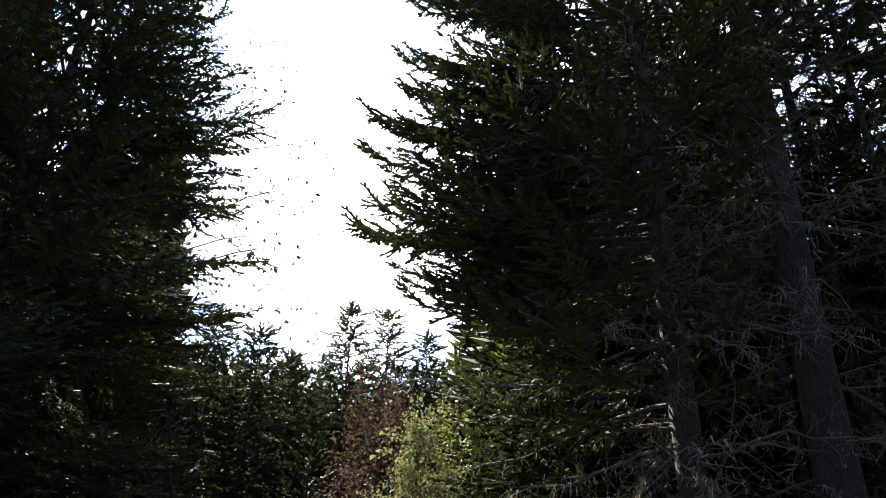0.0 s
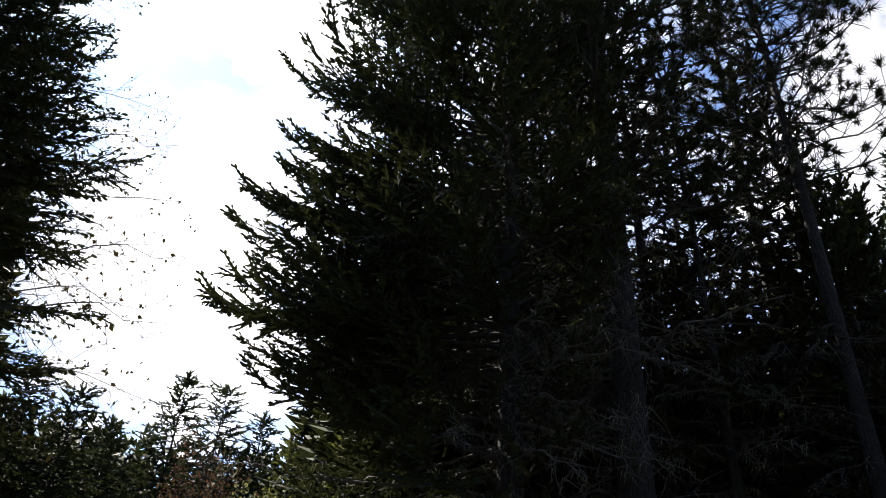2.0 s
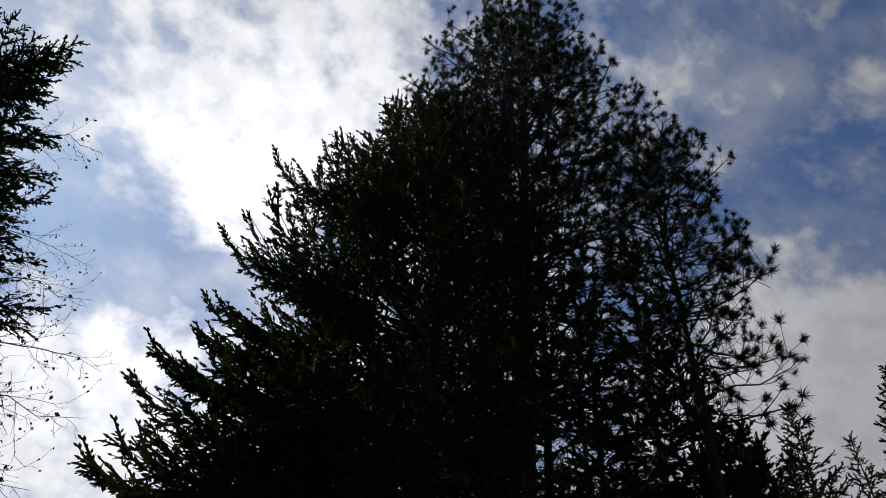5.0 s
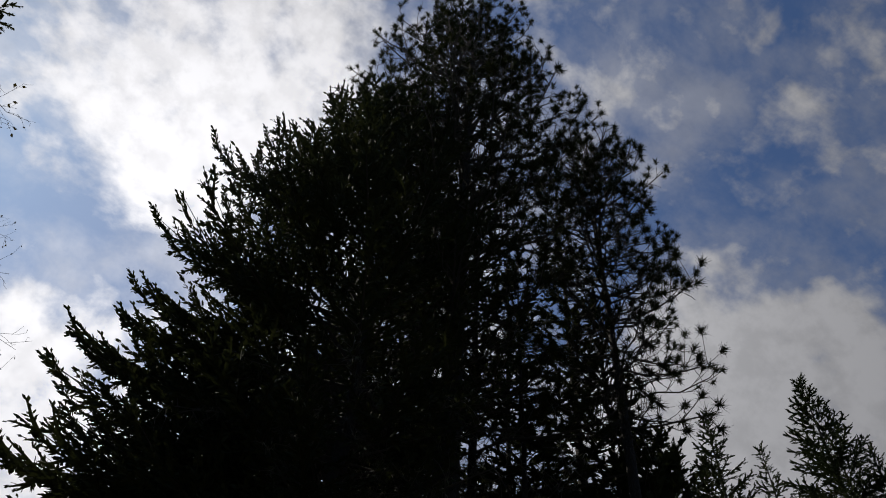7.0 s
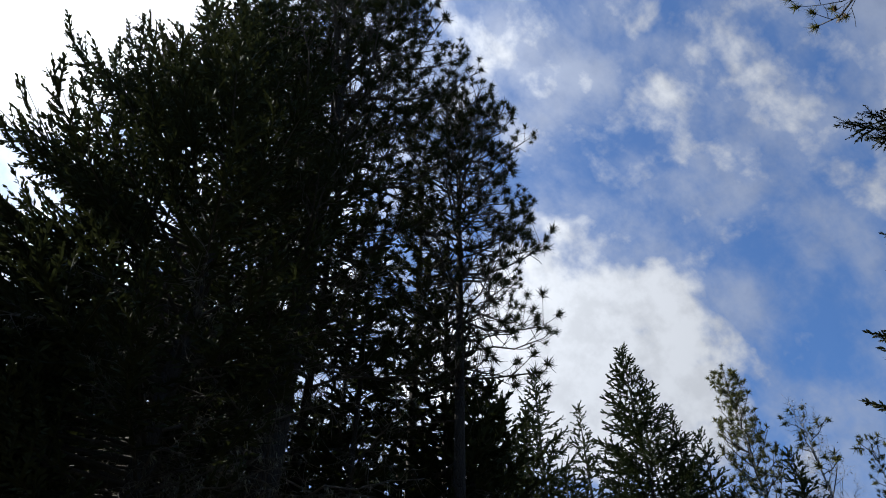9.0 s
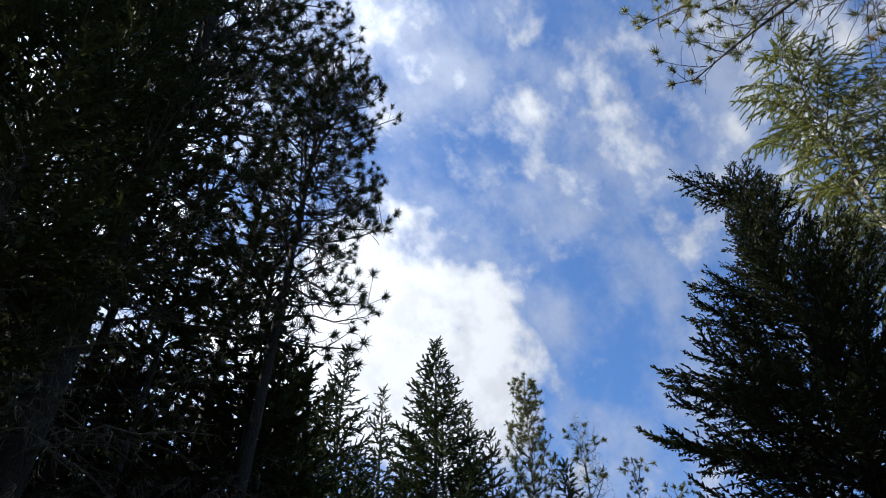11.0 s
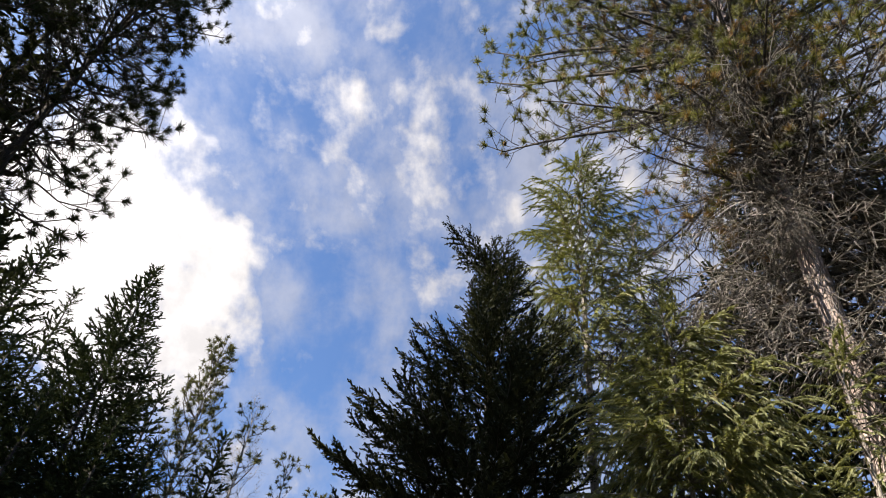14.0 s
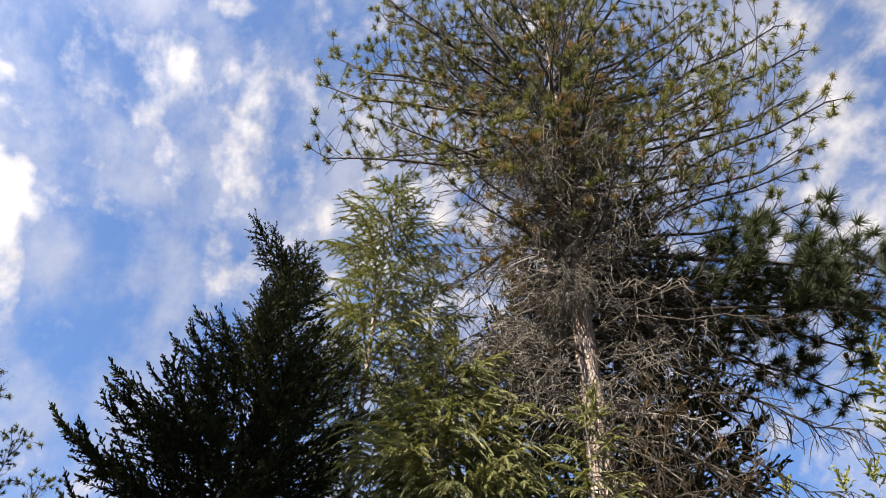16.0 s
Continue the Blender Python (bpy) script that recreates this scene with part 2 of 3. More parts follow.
def shoots(lines, reaches, gap, width, flat, hang, blunt):
    """Thin needled shoots that fork off all along each line, pointing forwards, and the needled stem itself."""
    base, way, long, v, t, m = [], [], [], [], [], 0
    for p, reach in zip(lines, reaches):
        k = max(6, int(reach / gap))
        u = rng.uniform(0.04, 1.0, k)
        x = u * (len(p) - 1)
        mid = np.stack([np.interp(x, np.arange(len(p)), p[:, i]) for i in range(3)], 1)
        i = np.minimum(x.astype(int), len(p) - 2)
        way_on = unit(p[i + 1] - p[i])
        side = unit(np.cross(way_on, np.array([0, 0, 1.0]) + rng.normal(size=3) * 0.25)) * np.where(np.arange(k) % 2, 1, -1)[:, None]
        up = np.cross(way_on, side) * rng.normal(size=(k, 1)) * (1 - flat)
        spread = np.minimum(1.0, 1.6 * (1 - u) + 0.15)[:, None]
        base.append(mid), way.append(unit(way_on * rng.uniform(0.55, 1.1, (k, 1)) + (side + up) * 0.85 * spread + np.array([0, 0, -hang])))
        long.append(((0.17 if not blunt and width > 0.03 else 0.11) * reach * (1 - u) + (0.075 if blunt else 0.06)) * rng.uniform(0.6, 1.3, k))
        n = len(p)
        edge = unit(np.cross(unit(np.gradient(p, axis=0)), np.array([0, 0, 1.0]) + rng.normal(size=3) * 0.4)) * (width * 0.8 * np.linspace(1.0, 0.3, n))[:, None]
        a = m + np.arange(n - 1)
        v += [p + edge, p - edge]
        t += [np.stack([a, a + 1, a + n], 1), np.stack([a + 1, a + n + 1, a + n], 1)]
        m += 2 * n
    base, way, long = np.concatenate(base), np.concatenate(way), np.concatenate(long)
    broad = width * rng.uniform(0.7, 1.2, len(base))
    if blunt:
        # stubby shoots, broadest past their middle
        half = unit(np.cross(way, rng.normal(size=way.shape))) * (broad / 2)[:, None]
        mid = base + way * (long * 0.6)[:, None]
        v2 = np.stack([base, mid + half, base + way * long[:, None], mid - half], 1).reshape(-1, 3)
        o = np.arange(len(base))[:, None] * 4
        t2 = np.concatenate([o + [0, 1, 3], o + [1, 2, 3]])
    else:
        v2, t2 = blades(base, way, long, broad)
    return np.concatenate([*v, v2]), np.concatenate([*t, t2 + m])


def fir_limb(length, grade, needles, wood, droop=0.15, hang=0.1, bare=0.18, lean=0.55, lift=0.16, full=1.0, flat=0.55):
    """A needled bough along +x, its end turned up: (limb mesh, needle mesh)."""
    step, gap, width = GRADES[grade]
    axis = curve((0, 0, 0), unit(np.array([1.0, 0, 0.04])), length, droop, 9, 0.10)
    axis[:, 2] += lift * length * np.linspace(0, 1, 9) ** 3
    fine = grade in ("near", "larch", "spruce")
    w = Wood()
    w.tube(axis[::2], np.linspace(0.007 + 0.0085 * length, 0.003, 5), 4 if fine else 3)
    lines, reaches = [axis[3:]], [0.62 * length]
    s, flip = bare, 1
    while s < 0.98:
        p, t = along(axis, s)
        flip = -flip
        out = unit(np.array([-t[1], t[0], 0])) * flip
        reach = min((0.40 * length * (1 - s) ** 0.8 + (0.19 if fine else 0.13)) * rng.uniform(0.55, 1.12), 1.1)
        way = unit(t * (lean + 0.7 * s * s) + out * rng.uniform(0.55, 0.95) + np.array([0, 0, rng.normal() * 0.20]))
        lat = curve(p, way, reach, hang * rng.uniform(0.5, 1.6), 5, 0.14)
        lat[:, 2] += lift * 0.5 * reach * np.linspace(0, 1, 5) ** 2
        if fine:
            w.tube(lat[::2], np.linspace(0.0025 + 0.003 * reach, 0.0015, 3), 3)
        lines.append(lat), reaches.append(reach)
        s += step / length * rng.uniform(0.75, 1.25)
    v, t = shoots(lines, reaches, gap / full, width, flat, hang, grade in ("near", "spruce"))
    me = w.mesh("limb", wood)
    ENDS[me.name] = axis[-1]
    return me, mesh_from("needles", v, t, needles)


def tuft(points, ways, count, length, width):
    """Pompons of long thin needles at the ends of pine shoots, fanned forwards."""
    points, ways = np.asarray(points), np.asarray(ways)
    which = np.repeat(np.arange(len(points)), count)
    n = len(which)
    size = rng.uniform(0.7, 1.15, len(points))[which]
    way = unit(ways[which] * rng.uniform(0.2, 1.2, (n, 1)) + unit(rng.normal(size=(n, 3))) * 0.9)
    base = points[which] - ways[which] * rng.random((n, 1)) ** 2 * 0.10
    long = length * size * rng.uniform(0.55, 1.05, n)
    return blades(base, way, long, np.full(n, width))


def pine_limb(length, grade, needles, wood, rise=0.3, bare=0.4, count=60, nl=0.2, nw=0.010, bushy=0.5):
    """A pine limb along +x: side shoots in smooth arcs that turn up and end in pompons, bare crooked twigs within."""
    near = grade == "near"
    axis = curve((0, 0, 0), unit(np.array([1.0, 0, -0.05])), length, 0.08, 12, 0.22)
    axis[:, 2] += rise * length * np.linspace(0, 1, 12) ** 2.4
    w = Wood()
    w.tube(axis[[0, 2, 4, 6, 8, 10, 11]], np.linspace(0.011 + 0.0085 * length, 0.008, 7), 5)
    pts, ways = [axis[-1]], [unit(axis[-1] - axis[-2])]
    s, flip = 0.12, 1
    while s < 0.97:
        p, t = along(axis, s)
        flip = -flip
        out = unit(np.array([-t[1], t[0], 0])) * flip
        reach = (0.32 * length * (1 - s) ** 0.6 + 0.25) * rng.uniform(0.5, 1.15)
        way = unit(t * rng.uniform(0.4, 1.0) + out * rng.uniform(0.4, 0.9) + np.array([0, 0, rng.normal() * 0.3 - 0.1]))
        live = s > bare
        lat = curve(p, way, reach, -rng.uniform(0.35, 0.95) if live else rng.uniform(-0.4, 0.8), 6, 0.12 if live else 0.4)
        w.tube(lat[[0, 1, 3, 5]], np.linspace(0.007 + 0.007 * reach, 0.006, 4), 4 if near else 3)
        if live:
            pts.append(lat[-1]), ways.append(unit(lat[-1] - lat[-2]))
        for u in np.arange(0.22, 0.92, (0.30 if near else 0.45) / max(reach, 0.3)):
            q, tq = along(lat, u)
            bear = live and rng.random() < bushy
            w2 = unit(tq * 0.7 + unit(rng.normal(size=3)) * 0.7 + np.array([0, 0, 0.1 if bear else -0.1]))
            sub = curve(q, w2, rng.uniform(0.16, 0.42), -rng.uniform(0.5, 1.1) if bear else rng.uniform(-0.8, 0.9), 4, 0.14 if bear else 0.35)
            if near:
                w.tube(sub[[0, 2, 3]], np.linspace(0.008, 0.005, 3), 3)
            if bear:
                pts.append(sub[-1]), ways.append(unit(sub[-1] - sub[-2]))
        s += (0.25 if near else 0.19) / length * rng.uniform(0.7, 1.3)
    v, t = tuft(pts, ways, count, nl, nw)
    me = w.mesh("limb", wood)
    ENDS[me.name] = axis[-1]
    return me, mesh_from("needles", v, t, needles)


def dead_limb(length, wood, hang=0.3, twist=0.5, beard=0, slim=1.0):
    """A dead, drooping branch with brittle twigs, and beard lichen hanging from it."""
    axis = curve((0, 0, 0), unit(np.array([1.0, 0, 0.05])), length, 0.18, 8, twist * 0.5)
    w, ends = Wood(), []
    w.tube(axis, np.linspace(0.007 + 0.007 * length, 0.003, 8), 4)
    s, flip = 0.12, 1
    while s < 0.98:
        p, t = along(axis, s)
        flip = -flip
        out = np.array([-t[1], t[0], 0]) * flip
        way = unit(t * 0.7 + out * rng.uniform(0.3, 0.9) + np.array([0, 0, rng.normal() * 0.3 - hang * 0.5]))
        reach = (0.3 * length * (1 - s) + 0.15) * rng.uniform(0.5, 1.1)
        lat = curve(p, way, reach, hang * rng.uniform(-0.6, 1.8), 5, twist)
        w.tube(lat[[0, 1, 3, 4]], np.linspace(0.010, 0.005, 4) * slim, 3)
        ends += list(lat[1:])
        for u in np.arange(0.25, 0.95, 0.16 / max(reach, 0.25)):
            q, tq = along(lat, u)
            w2 = unit(tq * 0.5 + unit(rng.normal(size=3)) * 0.6 + np.array([0, 0, -hang]))
            curl = twist > 0.5
            n = 4 if curl else 3
            w.tube(curve(q, w2, rng.uniform(0.12, 0.36), rng.uniform(-1.0, 1.2) if curl else hang * rng.uniform(-0.8, 2.0), n, 0.3), np.linspace(0.008, 0.004, n) * slim, 3)
        s += 0.12 / length * rng.uniform(0.7, 1.4)
    if not beard:
        return w.mesh("dead_limb", wood), None
    n = int(beard * length)
    at = np.array(ends)[rng.integers(0, len(ends), n)] + rng.normal(size=(n, 3)) * 0.02
    v, t = blades(at, unit(np.array([0, 0, -1.0]) + rng.normal(size=(n, 3)) * 0.22), rng.uniform(0.03, 0.11, n), rng.uniform(0.006, 0.011, n))
    return w.mesh("dead_limb", wood), mesh_from("lichen", v, t, LICHEN)


def leafy_limb(length, wood, leaf, leaves, size, rise=0.15, bunch=0.0):
    """A broadleaf limb along +x with forked twigs and loose leaves."""
    axis = curve((0, 0, 0), unit(np.array([1.0, 0, 0.1])), length, -rise, 9, 0.3)
    w = Wood()
    w.tube(axis, np.linspace(0.005 + 0.005 * length, 0.003, 9), 4)
    ends = []
    s, flip = 0.15, 1
    while s < 0.98:
        p, t = along(axis, s)
        flip = -flip
        out = np.array([-t[1], t[0], 0]) * flip
        way = unit(t * 0.8 + out * rng.uniform(0.3, 0.8) + np.array([0, 0, rng.normal() * 0.35]))
        reach = (0.42 * length * (1 - s) ** 0.8 + 0.2) * rng.uniform(0.5, 1.1)
        lat = curve(p, way, reach, rng.uniform(-0.3, 0.3), 6, 0.35)
        w.tube(lat[[0, 2, 4, 5]], np.linspace(0.003 + 0.003 * reach, 0.0025, 4), 3)
        for u in np.arange(0.25, 1.0, 0.14 / max(reach, 0.25)):
            q, tq = along(lat, min(u, 0.99))
            w2 = unit(tq * 0.7 + unit(rng.normal(size=3)) * 0.6)
            tw = curve(q, w2, rng.uniform(0.1, 0.35), rng.uniform(-0.2, 0.3), 3, 0.3)
            w.tube(tw, np.linspace(0.003, 0.0018, 3), 3)
            ends.append(tw[-1]), ends.append(tw[1])
        s += 0.14 / length * rng.uniform(0.7, 1.4)
    ends = np.array(ends)
    n = max(4, int(leaves * length))
    at = ends[rng.integers(0, len(ends), n)] + rng.normal(size=(n, 3)) * bunch
    way = unit(rng.normal(size=(n, 3)) * 0.8 + np.array([0, 0, -0.8]))
    side = unit(np.cross(way, rng.normal(size=(n, 3))))
    k = size * rng.uniform(0.6, 1.2, n)[:, None]
    bend = np.cross(way, side) * k * 0.15
    v = np.stack([at, at + way * k * 0.45 + side * k * 0.32 + bend, at + way * k, at + way * k * 0.45 - side * k * 0.32 + bend], 1).reshape(-1, 3)
    o = np.arange(n)[:, None] * 4
    me = w.mesh("limb", wood)
    ENDS[me.name] = axis[-1]
    return me, mesh_from("leaves", v, np.concatenate([o + [0, 1, 2], o + [0, 2, 3]]), leaf)


# ---- limbs, each built in a few lengths and shared by the trees ----
def stock(maker, lengths, variants=2):
    return [(l, *maker(l)) for l in lengths for _ in range(variants)]


FIR_NEAR = stock(lambda l: fir_limb(l, "near", FIR_GREEN, TWIG_BARK, lift=0.34, bare=0.28), (0.6, 1.1, 1.7, 2.5, 3.5))
FIR_EDGE = stock(lambda l: fir_limb(l, "near", FIR_GREEN, TWIG_BARK, droop=0.2, lift=0.15), (0.6, 1.1, 1.7, 2.5, 3.5))
SPRUCE_NEAR = stock(lambda l: fir_limb(l, "spruce", SPRUCE_GREEN, TWIG_BARK, droop=0.05, hang=0.06, lean=0.7), (0.5, 1.0, 1.7, 2.5))
FIR_MID = stock(lambda l: fir_limb(l, "mid", FIR_GREEN, TWIG_BARK), (0.6, 1.2, 2.0, 3.0))
FIR_THIN = stock(lambda l: fir_limb(l, "mid", FIR_GREEN, TWIG_BARK, bare=0.35, hang=0.2), (0.8, 1.5, 2.4))
SUNNY_FIR = stock(lambda l: fir_limb(l, "spire", SPIRE_GREEN, TWIG_BARK), (0.6, 1.3, 2.2, 3.2))
FIR_FAR = stock(lambda l: fir_limb(l, "far", FAR_GREEN, TWIG_BARK), (0.8, 1.6, 2.6))
LARCH = stock(lambda l: fir_limb(l, "larch", LARCH_GREEN, GREY_TWIG, droop=0.3, hang=0.65, lean=0.45, lift=0.05, full=1.2), (0.6, 1.2, 2.0, 2.8))
LARCH_BRIGHT = stock(lambda l: fir_limb(l, "larch", LARCH_YELLOW, GREY_TWIG, droop=0.3, hang=0.7, lean=0.45, lift=0.05, full=1.2), (0.6, 1.2, 2.0, 2.8))
LARCH_FAR = stock(lambda l: fir_limb(l, "mid", LARCH_GREEN, TWIG_BARK, hang=0.3), (0.8, 1.6, 2.4))
PINE_NEAR = stock(lambda l: pine_limb(l, "near", PINE_GREEN, TWIG_BARK, bare=0.3, bushy=0.40, count=74, nl=0.225, nw=0.0150), (1.0, 1.8, 2.8, 3.9, 5.2), 2)
PINE_SHADE = stock(lambda l: pine_limb(l, "near", PINE_SHADE_TONE, TWIG_BARK, bare=0.3, bushy=0.32, count=74, nl=0.20, nw=0.0150), (1.0, 1.8, 2.8, 3.8), 2)
PINE_BOUGH = stock(lambda l: pine_limb(l, "near", BOUGH_SHADE, TWIG_BARK, rise=0.12, bare=0.3, bushy=0.75, count=110, nl=0.29, nw=0.0145), (4.6,), 3)
PINE_FAR = stock(lambda l: pine_limb(l, "far", PINE_GREY, TWIG_BARK, count=30, nl=0.24, nw=0.034, bushy=0.7), (0.9, 1.7))
PINE_DRY = stock(lambda l: pine_limb(l, "near", DRY_NEEDLES, GREY_TWIG, rise=-0.15, bare=0.2, count=18, nl=0.20, nw=0.014), (0.9, 1.6), 2)
SNAGS = stock(lambda l: dead_limb(l, DEAD_WOOD), (0.9, 1.6, 2.4), 3)
CROOKED = stock(lambda l: dead_limb(l, GREY_TWIG, 0.5, 0.6), (1.4, 2.4, 3.4), 3)
CROOKED_DARK = stock(lambda l: dead_limb(l, TWIG_BARK, 0.35, 0.6), (2.0, 3.0, 4.2), 2)
SNAGS_DARK = stock(lambda l: dead_limb(l, TWIG_BARK, 0.2, beard=26), (0.8, 1.5, 2.4), 3)
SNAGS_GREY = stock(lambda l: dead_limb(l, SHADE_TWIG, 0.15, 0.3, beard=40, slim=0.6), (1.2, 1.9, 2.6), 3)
BARE_LIMBS = stock(lambda l: leafy_limb(l, TWIG_BARK, LEAF_DRY, 16, 0.075, rise=-0.1, bunch=0.03), (1.2, 2.2, 3.4), 3)
BARE_PALE = stock(lambda l: leafy_limb(l, DEAD_WOOD, LEAF_DRY, 7, 0.07, rise=0.25, bunch=0.03), (1.2, 2.2), 3)
RED_LIMBS = stock(lambda l: leafy_limb(l, TWIG_BARK, LEAF_RED, 48, 0.10, bunch=0.16), (1.0, 2.0))
PALE_LIMBS = stock(lambda l: leafy_limb(l, TWIG_BARK, LEAF_PALE, 120, 0.085, bunch=0.06), (0.9, 1.7))


def cone_mesh(mat):
    """A pine cone: rings of pointed scales on an egg."""
    v, t = [], []
    for ring in range(7):
        f = ring / 6
        r, z = 0.034 * math.sin(0.35 + 2.5 * f) + 0.006, 0.105 * f
        for k in range(8):
            a = (k + 0.5 * (ring % 2)) * 0.7854
            c, d = np.array([math.cos(a), math.sin(a), 0]), np.array([-math.sin(a), math.cos(a), 0])
            o = len(v)
            v += [c * r * 0.55 + d * r * 0.42 + [0, 0, z], c * r * 0.55 - d * r * 0.42 + [0, 0, z], c * r * 1.25 + [0, 0, z + 0.012], c * r * 0.5 + [0, 0, z + 0.03]]
            t += [(o, o + 1, o + 2), (o, o + 2, o + 3), (o + 1, o + 3, o + 2)]
    return mesh_from("pine_cone", v, t, mat)


CONES = [cone_mesh(CONE_BROWN), cone_mesh(DEAD_WOOD)]


# ---- trees ----
def place(az, d):
    v = bearing(az) * d
    return Vector((v.x, v.y, 0))


def trunk_mesh(height, radius, mat, lean, sides=12, crook=0.05):
    n = max(10, int(height * 1.6))
    h = np.linspace(-0.3, height, n)
    f = np.clip(h / height, 0, 1)
    p = np.stack([lean[0] * f, lean[1] * f, h], 1)
    p[:, :2] += np.cumsum(rng.normal(size=(n, 2)), axis=0) * crook / math.sqrt(n) * np.minimum(f, 1)[:, None]
    r = radius * ((1 - f) ** 0.75 * 0.94 + 0.03) * (1 + 0.45 * np.exp(-h / 0.35).clip(0, 1.5))
    w = Wood()
    w.tube(p, r, sides, 0.035)
    return w.mesh("trunk", mat), p


def joined(name, pieces, mat):
    """One mesh out of shared limbs, each at its own pose."""
    v, t, n = [], [], 0
    for me, m in pieces:
        a, b = ARRAYS[me.name]
        m = np.array(m)
        v.append(a @ m[:3, :3].T + m[:3, 3]), t.append(b + n)
        n += len(a)
    return mesh_from(name, np.concatenate(v), np.concatenate(t), mat)


def limb_on(tree, choice, matrix, bundle=None):
    """Hangs a limb and its needles or leaves under a tree, or keeps it for the joined crown of a far one."""
    length, wood, green = choice
    if bundle is not None:
        bundle[0].append((wood, matrix))
        if green:
            bundle[1].append((green, matrix))
        return None
    limb = new(wood.name.split(".")[0], wood)
    limb.parent = tree
    limb.matrix_basis = matrix
    if green:
        leafage = new(green.name.split(".")[0], green)
        leafage.parent = limb
        if leafage.name.startswith("lichen"):
            tagged(leafage, "pale hanging beard lichen", kind="stuff")
    return limb


def pick(supply, length):
    order = sorted(supply, key=lambda s: abs(math.log(s[0] / length)))
    near = [s for s in order if abs(s[0] - order[0][0]) < 1e-6]
    return near[int(rng.integers(len(near)))]


def tree(name, label, az, d, height, radius, profile, supply, limbs, mat=None, pitch=(0, 40), lean=(0, 0), snag=0, snags=None, snag_span=(2, 8), group="", sides=12, spread=0.2, leader=True, far=False, extra=(), tips=(), clear=None, cones=0, thick=False):
    """A tree seen from the clearing: profile rows are (tip height, reach to the left, reach to the right)."""
    base = new(name)
    base.location = place(az, d)
    tagged(base, label, "tree", group)
    me, spine = trunk_mesh(height, radius, mat or FIR_BARK, lean, sides)
    trunk = new("trunk", me)
    trunk.parent = base
    view = bearing(az)
    right = Vector((view.y, -view.x, 0))
    hs, ls, rs = (np.array(c, float) for c in zip(*profile))
    lo, hi = hs[0], hs[-1]

    def centre(z):
        return Vector((np.interp(z, spine[:, 2], spine[:, 0]), np.interp(z, spine[:, 2], spine[:, 1]), z))

    bundle = ([], []) if far else None
    turn = rng.uniform(0, 6.28)
    for i in range(limbs):
        f = (i + rng.uniform(0, 1)) / limbs
        tip = lo + (hi - lo) * f ** 0.92
        turn += 2.39996 + rng.normal() * 0.25
        out = Vector((math.cos(turn), math.sin(turn), 0))
        c = out.dot(right)
        a, b = np.interp(tip, hs, ls), np.interp(tip, hs, rs)
        reach = (a + b) / 2 + (b - a) / 2 * c * abs(c) ** 0.3
        reach = max(0.25, reach * rng.uniform(1 - spread * 1.6, 1.03))
        up = radians(pitch[0] + (pitch[1] - pitch[0]) * (tip - lo) / (hi - lo) + rng.normal() * 6)
        root = min(max(tip - reach * math.tan(up), 0.8), height - 0.12)
        if clear and clear[0] < root < clear[1] and out.dot(view) < -0.7:
            continue
        choice = pick(supply, reach / math.cos(up))
        k = reach / math.cos(up) / choice[0]
        m = Matrix.Translation(centre(root)) @ Euler((rng.normal() * 0.25, -up, turn)).to_matrix().to_4x4() @ Matrix.Scale(k, 4)
        limb_on(base, choice, m, bundle)
    if leader:
        for k in range(3):
            choice = pick(supply, 0.8)
            m = Matrix.Translation(centre(height - 0.5)) @ Euler((k * 2.1, -radians(86 - 12 * (k > 0)), k * 2.1)).to_matrix().to_4x4()
            limb_on(base, choice, m, bundle)
    for off, z in [(o * k, h - 0.5 * (k < 1)) for o, h in tips for k in ((1.0, 0.9) if thick else (1.0,))]:
        # the longest limbs, which make the outline: reach to the right (minus: left) and height of the tip
        f = min(max((z - lo) / (hi - lo), 0), 1)
        up = radians(pitch[0] + (pitch[1] - pitch[0]) * f)
        end = right * off + view * rng.normal() * 0.5
        root = centre(min(max(z - abs(off) * math.tan(up), 0.8), height - 0.1))
        end = Vector((end.x, end.y, z)) - root
        choice = pick(supply, end.length)
        own = Vector(ENDS[choice[1].name])
        m = Matrix.Translation(root) @ end.to_track_quat("X", "Z").to_matrix().to_4x4() @ own.to_track_quat("X", "Z").to_matrix().to_4x4().inverted() @ Matrix.Scale(end.length / own.length, 4)
        limb_on(base, choice, m, bundle)
    for z, turn, up, reach, kind in extra:
        choice = pick(kind, reach)
        m = Matrix.Translation(centre(z)) @ Euler((rng.normal() * 0.3, -radians(up), radians(turn))).to_matrix().to_4x4() @ Matrix.Scale(reach / choice[0], 4)
        limb_on(base, choice, m, bundle)
    for i in range(snag):
        z = rng.uniform(*snag_span)
        turn = rng.uniform(0, 6.28)
        out = Vector((math.cos(turn), math.sin(turn), 0))
        choice = snags[int(rng.integers(len(snags)))]
        if clear and clear[0] < z < clear[1] and out.dot(view) < -0.8:
            continue
        m = Matrix.Translation(centre(z)) @ Euler((rng.normal() * 0.4, rng.normal() * 0.2 + 0.05, turn)).to_matrix().to_4x4() @ Matrix.Scale(rng.uniform(0.7, 1.25), 4)
        limb_on(base, choice, m, bundle)
    ends = [c for c in base.children if c.data and c.data.name in ENDS]
    for i in range(cones):
        host = ends[int(rng.integers(len(ends)))]
        at = host.matrix_basis @ Vector(ENDS[host.data.name] * rng.uniform(0.86, 0.99))
        fruit = new("pine_cone", CONES[i % 2])
        fruit.parent = base
        fruit.matrix_basis = Matrix.Translation(at + Vector((0, 0, -0.03))) @ Euler((rng.normal() * 0.6, 3.14 + rng.normal() * 0.6, 0)).to_matrix().to_4x4()
